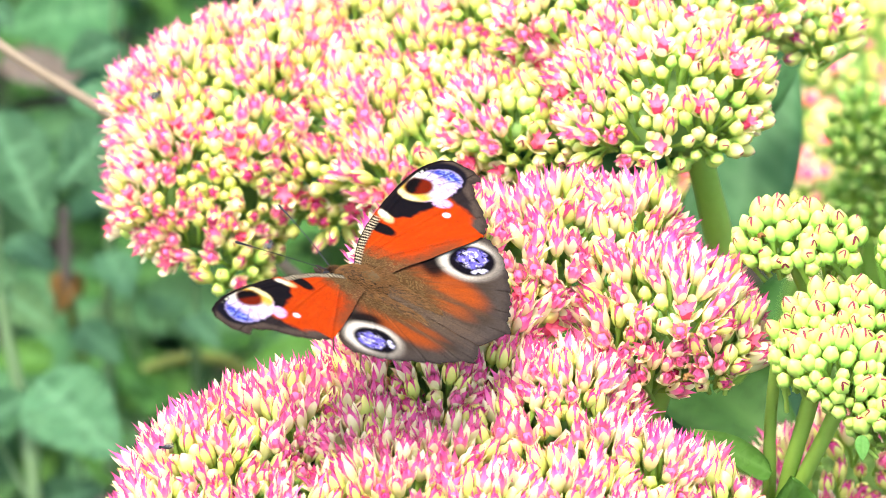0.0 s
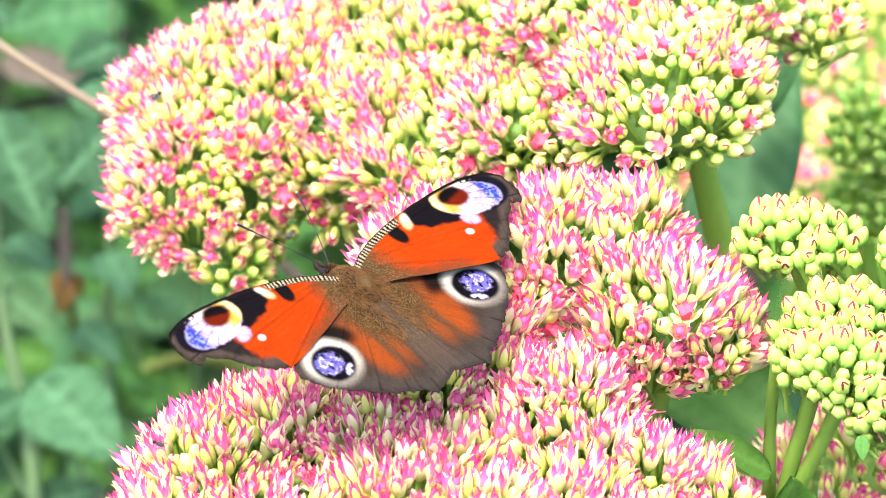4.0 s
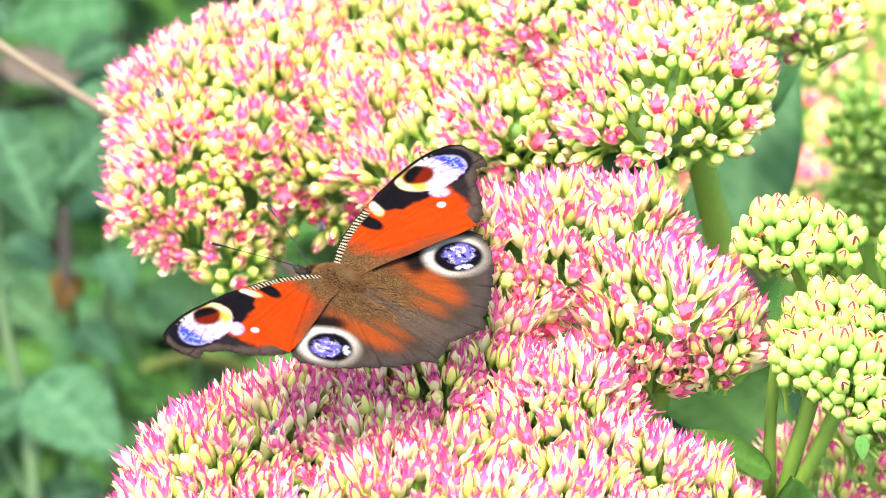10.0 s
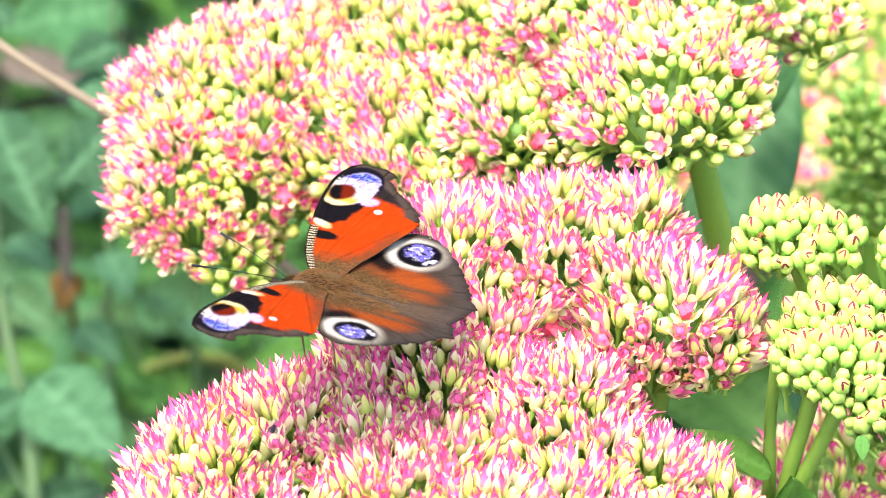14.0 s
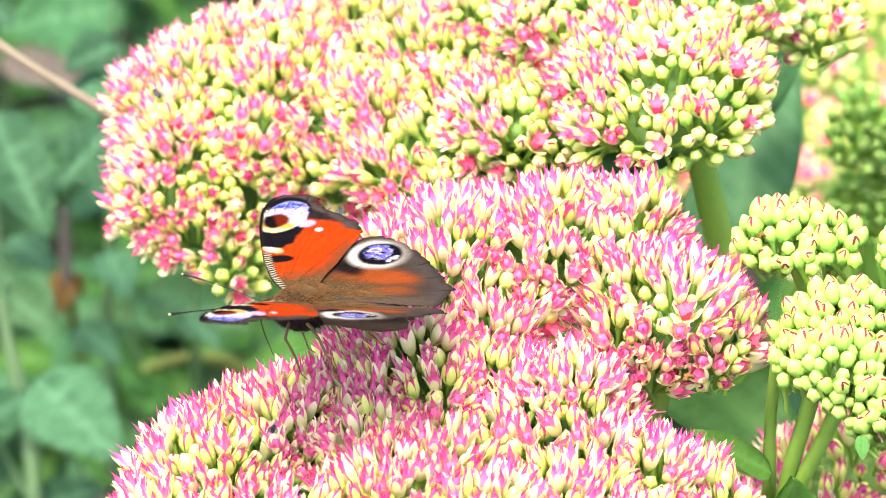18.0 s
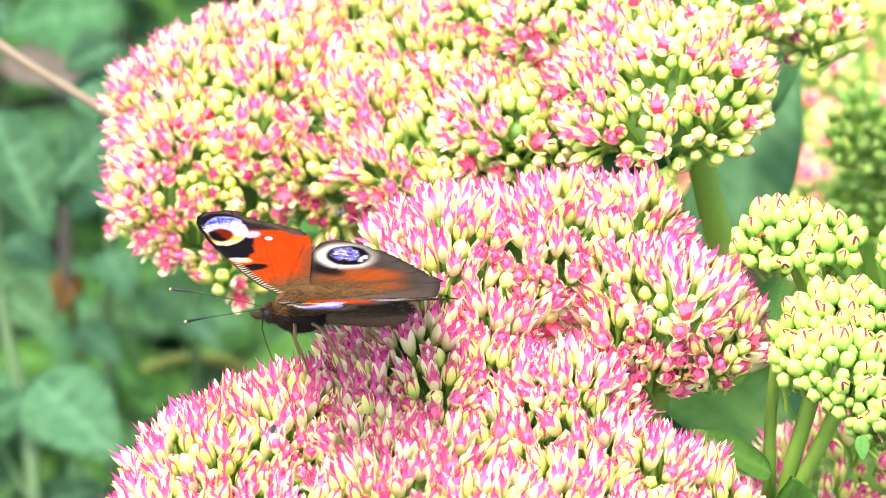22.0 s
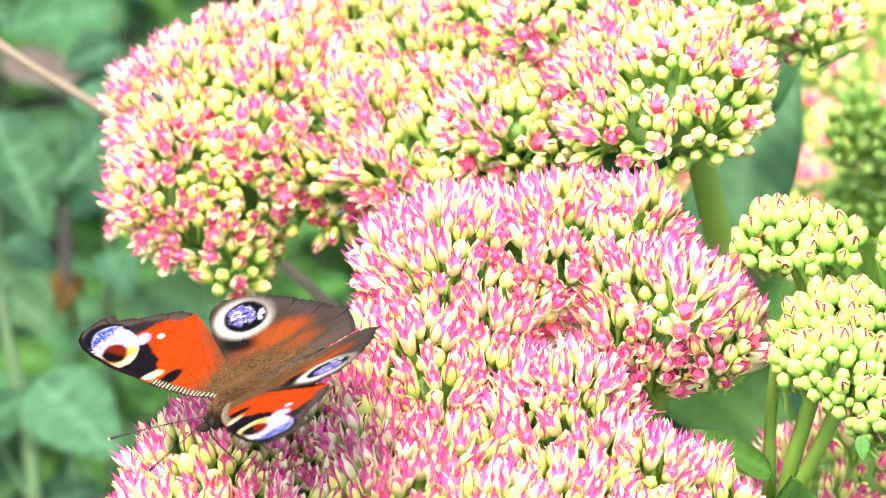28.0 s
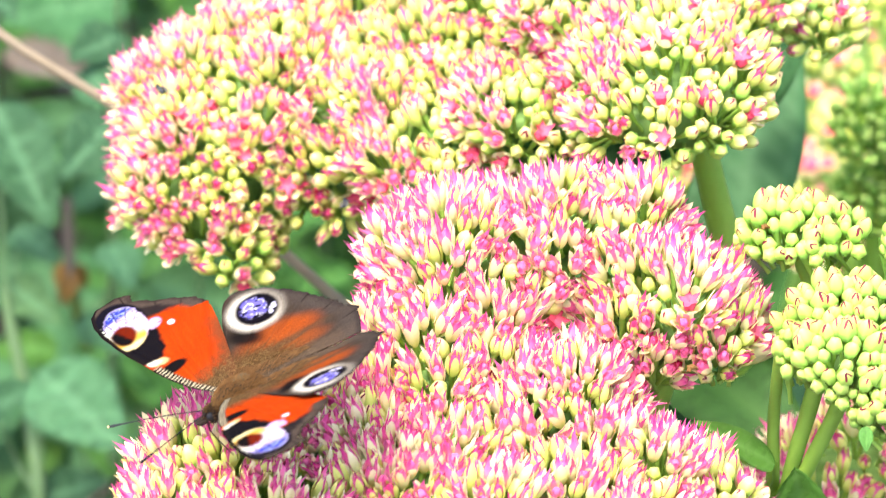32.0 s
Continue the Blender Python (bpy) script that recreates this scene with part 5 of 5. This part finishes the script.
def motions():
    """Key everything that moves."""
    # seconds; thorax place in mm; its turn in degrees; lift of the hind pair, sweep and extra lift of the fore pair, both as (left, right) in degrees
    rows = [
        (0.0, -11.47, -23.58, 9.95, 9.0, -14.0, 151.5, 9.4, 2.7, -1.0, -7.6, 0.5, 1.1),
        (0.5, -12.63, -23.79, 9.62, 9.4, -16.4, 146.7, 3.5, 2.5, -1.4, -8.8, 0.3, 2.6),
        (1.0, -12.95, -23.10, 9.85, 9.9, -19.5, 144.5, 2.6, 1.1, -1.7, -8.4, 0.3, 3.4),
        (1.5, -13.28, -22.47, 8.95, 9.8, -15.1, 143.9, 4.1, 5.3, -2.3, -8.3, 0.4, 2.8),
        (2.0, -13.22, -21.81, 8.30, 9.1, -14.0, 145.0, 3.1, 5.1, -2.7, -8.5, 0.1, 3.1),
        (2.5, -13.21, -21.62, 7.91, 8.7, -12.9, 145.2, 3.5, 6.1, -3.1, -8.3, -0.0, 3.5),
        (3.0, -13.24, -22.00, 8.19, 8.4, -13.6, 145.6, 2.6, 7.1, -3.6, -7.7, -0.2, 3.1),
        (3.5, -12.40, -22.87, 8.90, 9.0, -17.1, 141.0, -1.0, 0.5, -4.2, -9.6, 0.5, 4.7),
        (5.5, -12.86, -21.76, 8.94, 7.8, -19.4, 138.1, 1.7, 0.2, -4.6, -9.7, 0.7, 5.0),
        (6.0, -13.23, -21.14, 8.70, 7.2, -19.2, 138.9, 2.6, 1.1, -4.5, -9.0, 0.8, 5.0),
        (6.5, -13.86, -20.51, 8.29, 7.0, -18.4, 140.6, 4.1, 4.6, -3.7, -8.2, 1.6, 4.9),
        (7.0, -14.26, -20.44, 7.41, 4.6, -10.6, 146.8, 2.5, 1.5, -3.5, -9.0, 0.0, 4.3),
        (7.5, -14.62, -19.97, 7.15, 5.0, -8.5, 147.1, 6.3, 4.7, -3.3, -7.5, 0.9, 3.9),
        (8.0, -14.71, -19.79, 7.15, 5.1, -8.5, 147.3, 6.2, 4.7, -3.3, -7.3, 0.8, 4.2),
        (8.5, -14.57, -20.16, 7.33, 5.2, -9.4, 147.4, 3.8, 3.3, -3.2, -7.7, 0.9, 4.7),
        (9.0, -14.34, -20.32, 7.67, 4.6, -9.5, 146.8, 0.9, -0.6, -3.8, -8.9, 0.3, 5.0),
        (9.5, -14.62, -20.05, 7.52, 5.5, -9.8, 145.7, 4.4, 3.1, -3.6, -8.3, 0.3, 4.7),
        (10.0, -14.65, -19.63, 7.40, 5.1, -8.7, 145.1, 4.5, 3.0, -4.2, -8.1, 1.0, 4.6),
        (10.5, -14.70, -19.73, 7.05, 5.4, -7.5, 147.9, 3.8, 3.7, -3.6, -7.5, 0.7, 4.2),
        (11.0, -15.19, -19.99, 7.11, 5.3, -5.2, 151.5, 2.8, 5.1, -2.7, -6.9, 0.8, 4.2),
        (11.5, -14.90, -20.93, 7.34, 5.9, -6.3, 155.9, 1.0, 2.3, -1.3, -6.5, -0.3, 4.3),
        (12.0, -15.06, -21.99, 7.46, 7.5, -5.2, 160.7, 2.8, 1.0, -1.0, -5.1, 0.4, 4.7),
        (12.5, -15.49, -22.42, 8.09, 9.7, -8.6, 161.4, 10.4, 6.5, -0.5, -4.1, 0.1, 3.7),
        (13.0, -15.42, -23.07, 8.93, 10.9, -9.9, 164.1, 2.9, 1.6, -0.5, -5.1, 0.6, 4.2),
        (13.5, -15.99, -23.40, 9.56, 13.0, -10.1, 162.6, 1.2, 0.7, -0.1, -5.7, 1.6, 4.1),
        (14.0, -16.88, -23.49, 9.23, 14.2, -7.2, 161.6, 4.7, 3.8, -0.1, -5.2, 0.7, 3.7),
        (14.5, -17.87, -23.52, 8.96, 14.8, -4.2, 161.2, 2.6, 1.5, -0.4, -5.8, 1.5, 4.1),
        (16.5, -18.36, -24.46, 8.09, 9.9, 0.0, 165.1, 12.2, -6.4, 0.9, -3.9, 2.9, 4.5),
        (17.0, -18.41, -24.36, 8.02, 10.0, 0.8, 165.1, 14.4, -4.2, -0.1, -3.7, 2.1, 4.2),
        (17.5, -18.27, -23.83, 8.23, 10.2, -0.8, 165.7, 10.7, -8.0, 0.1, -3.8, 0.8, 3.9),
        (18.0, -19.71, -23.86, 6.81, 10.6, 1.0, 174.1, 18.0, -1.1, 0.4, -2.4, 1.1, 1.6),
        (18.5, -19.67, -23.47, 6.41, 11.0, 0.7, 176.5, 15.4, -3.0, -0.2, -1.1, 0.5, 2.1),
        (19.0, -19.84, -23.04, 6.13, 11.8, 1.0, 181.6, 15.3, -3.9, -0.9, 0.7, 1.6, 3.5),
        (19.5, -20.05, -22.68, 5.30, 12.6, 3.0, 183.8, 16.1, -0.6, -0.9, 1.1, 0.3, 2.9),
        (20.0, -19.78, -22.31, 5.16, 13.2, 2.6, 186.0, 15.3, -0.9, -1.3, 1.7, 0.3, 3.2),
        (20.5, -19.63, -22.38, 5.03, 13.9, 3.3, 187.0, 14.8, -1.9, -2.1, 1.9, 0.1, 2.8),
        (21.0, -20.14, -22.63, 4.61, 14.5, 5.0, 187.6, 15.3, -1.4, -2.2, 1.5, -0.4, 2.5),
        (21.5, -20.07, -22.85, 4.74, 15.3, 4.8, 189.1, 17.3, -1.4, -1.7, 1.9, -1.0, 2.7),
        (22.0, -19.59, -23.02, 5.96, 15.2, -4.6, 189.9, 18.5, 1.1, -8.7, 0.4, -0.4, 1.5),
        (22.5, -18.89, -23.57, 6.77, 15.4, -9.1, 189.8, 14.6, -4.3, -4.3, 0.5, -0.2, 2.4),
        (23.0, -19.00, -24.16, 6.41, 15.1, -7.5, 191.8, 17.7, -4.0, -5.8, 0.1, 0.8, 1.8),
        (23.3, -18.94, -24.44, 5.68, 15.1, -7.5, 191.8, 18.5, -3.5, -5.8, 0.1, 0.8, 1.8),
        (23.6, -18.90, -24.61, 5.11, 15.1, -9.1, 194.0, 29.0, 3.0, -6.8, -1.6, -0.0, 2.4),
        (23.8, -18.88, -24.58, 4.94, 14.8, -7.1, 200.7, 23.0, -12.0, -4.6, -2.9, 1.5, 0.2),
        (24.0, -18.86, -24.55, 4.77, 14.6, -5.7, 205.1, 12.5, -16.0, -3.2, -2.7, 2.4, 1.5),
        (24.2, -19.22, -25.07, 5.32, 14.8, -5.2, 205.3, 20.0, -10.0, -5.2, -2.6, 1.8, 0.1),
        (24.4, -19.58, -25.58, 5.86, 15.1, -4.6, 205.6, 26.0, -6.0, -7.3, -2.4, 1.2, 1.5),
        (24.5, -19.76, -25.84, 6.13, 15.2, -4.4, 205.7, 24.2, -6.4, -8.3, -2.4, 0.9, 2.2),
        (25.0, -22.70, -31.50, 3.40, 15.8, -1.6, 205.2, 30.5, 8.7, -12.0, -2.9, 0.1, -0.6),
        (25.2, -22.04, -31.42, 4.88, 15.7, 2.7, 210.7, 24.5, 6.9, -8.9, -3.2, 0.2, 0.4),
        (25.3, -22.53, -32.04, 4.55, 15.7, 6.3, 212.8, 22.4, 2.2, -3.5, -1.9, -0.8, 0.3),
        (25.5, -23.99, -33.34, 3.58, 17.0, 15.3, 215.7, 16.1, -6.1, -4.7, -2.2, -0.1, 1.2),
        (27.5, -27.55, -43.07, 4.37, 14.3, 14.7, 211.7, 20.2, 2.3, -4.8, 1.3, -2.8, -0.2),
        (28.0, -27.62, -42.78, 4.50, 13.8, 13.9, 209.4, 18.7, 3.8, -4.5, 1.3, -2.6, -0.2),
        (28.5, -27.69, -42.72, 4.45, 13.3, 14.4, 207.0, 21.7, 8.9, -4.1, 1.5, -1.3, -0.1),
        (29.0, -27.48, -42.80, 4.48, 13.7, 16.9, 207.5, 19.6, 8.5, -3.9, 1.6, -2.1, -0.1),
        (29.5, -27.22, -43.07, 4.27, 13.7, 17.0, 207.1, 20.2, 9.0, -3.3, 1.7, -2.4, 0.0),
        (30.0, -27.18, -42.94, 4.58, 14.9, 17.3, 206.8, 16.3, 9.2, -4.6, 1.9, -1.7, 0.7),
        (30.5, -27.15, -43.26, 4.51, 13.2, 15.1, 205.7, 20.4, 10.5, -3.8, 1.7, -2.1, 0.1),
        (31.0, -27.35, -43.61, 4.49, 12.9, 15.0, 205.0, 13.2, 5.9, -3.8, 1.8, -2.6, 0.1),
        (31.5, -27.48, -43.66, 4.49, 12.2, 13.5, 203.5, 12.4, 5.8, -4.5, 2.0, -1.6, 0.5),
        (32.0, -28.13, -43.59, 4.37, 12.6, 14.5, 203.9, 14.5, 4.5, -6.3, 1.8, -3.0, 0.9),
    ]
    walk(butterfly, [(r[0], pose(r[1] * MM, r[2] * MM, LEVEL + r[3] * MM, *r[4:7])) for r in rows])
    for i, side in enumerate((1, -1)):
        hx, hy, hz = (q * MM for q in HINGE[side])
        walk(WINGS["hind", side], [(r[0], pose(hx, hy, hz - 0.25 * MM, side * r[7 + i])) for r in rows])
        walk(WINGS["fore", side], [(r[0], pose(hx, hy, hz, side * (r[7 + i] + r[11 + i])) @ pose(0, 0, 0, 0, 0, -side * r[9 + i])) for r in rows])
    walk(FLIES[0], [(0.0, pose(-42.31 * MM, 44.67 * MM, LEVEL + -4.28 * MM, 10, 0, 60)), (4.5, pose(-42.22 * MM, 44.48 * MM, LEVEL + -4.46 * MM, 10, 0, 60)), (5.5, pose(-41.31 * MM, 44.01 * MM, LEVEL + -4.95 * MM, 10, 0, 200)), (7.0, pose(-41.31 * MM, 44.01 * MM, LEVEL + -4.95 * MM, 10, 0, 200)), (8.8, pose(-40.48 * MM, 44.35 * MM, LEVEL + -4.67 * MM, 10, 0, 30)), (9.3, pose(-41.06 * MM, 44.52 * MM, LEVEL + -4.48 * MM, 10, 0, 20)), (10.0, pose(-41.98 * MM, 44.86 * MM, LEVEL + -4.12 * MM, 10, 0, 100)), (32.0, pose(-42.22 * MM, 44.30 * MM, LEVEL + -4.64 * MM, 10, 0, 120))])
    walk(FLIES[1], [(0.0, pose(-25.24 * MM, 28.21 * MM, LEVEL + -19.75 * MM, -15, 0, 80)), (3.0, pose(-24.99 * MM, 28.40 * MM, LEVEL + -19.59 * MM, -15, 0, 80)), (5.0, pose(-18.97 * MM, 30.63 * MM, LEVEL + -17.81 * MM, -15, 0, 50)), (6.0, pose(-18.64 * MM, 30.76 * MM, LEVEL + -17.70 * MM, -15, 0, 70)), (9.0, pose(-17.89 * MM, 30.58 * MM, LEVEL + -17.87 * MM, -15, 0, 100)), (15.0, pose(-16.49 * MM, 31.31 * MM, LEVEL + -17.27 * MM, -15, 0, 60)), (17.5, pose(-14.92 * MM, 32.16 * MM, LEVEL + -16.55 * MM, -15, 0, 90)), (32.0, pose(-14.75 * MM, 32.16 * MM, LEVEL + -16.55 * MM, -15, 0, 90))])
    walk(FLIES[2], [(0.0, pose(-38.11 * MM, -40.28 * MM, LEVEL + -5.63 * MM, 10, 0, 180)), (3.0, pose(-38.79 * MM, -38.67 * MM, LEVEL + -6.05 * MM, 10, 0, 150)), (6.0, pose(-39.77 * MM, -35.61 * MM, LEVEL + -6.86 * MM, 10, 0, 90)), (6.6, pose(-35.55 * MM, -29.92 * MM, LEVEL + -5.72 * MM, 10, 0, 40)), (6.8, pose(-23.47 * MM, -43.26 * MM, LEVEL + -0.71 * MM, 10, 0, 60)), (14.0, pose(-23.32 * MM, -42.80 * MM, LEVEL + -0.67 * MM, 10, 0, 80)), (32.0, pose(-23.32 * MM, -42.80 * MM, LEVEL + -0.67 * MM, 10, 0, 80))])
    walk(bee, [(0.0, pose(-220.00 * MM, 150.00 * MM, LEVEL + -443.50 * MM, 0, 0, 0)), (4.6, pose(-220.00 * MM, 150.00 * MM, LEVEL + -443.50 * MM, 0, 0, -20)), (5.2, pose(-85.25 * MM, 60.00 * MM, LEVEL + -58.83 * MM, 0, 0, -20)), (5.5, pose(-54.50 * MM, 60.00 * MM, LEVEL + -51.39 * MM, 0, 0, 10)), (5.8, pose(-77.53 * MM, 60.00 * MM, LEVEL + -39.81 * MM, 0, 0, 120)), (6.2, pose(-80.73 * MM, 60.00 * MM, LEVEL + -54.57 * MM, 0, 0, -30)), (6.4, pose(-60.25 * MM, 60.00 * MM, LEVEL + -76.60 * MM, 0, 0, 40)), (6.5, pose(-62.04 * MM, 60.00 * MM, LEVEL + -85.89 * MM, 0, 0, 60)), (6.7, pose(-64.55 * MM, 60.00 * MM, LEVEL + -113.73 * MM, 0, 0, 250)), (7.2, pose(-88.76 * MM, 60.00 * MM, LEVEL + -136.60 * MM, 0, 0, 250)), (8.5, pose(-200.00 * MM, 60.00 * MM, LEVEL + -443.50 * MM, 0, 0, 250)), (32.0, pose(-200.00 * MM, 60.00 * MM, LEVEL + -443.50 * MM, 0, 0, 250))])


motions()
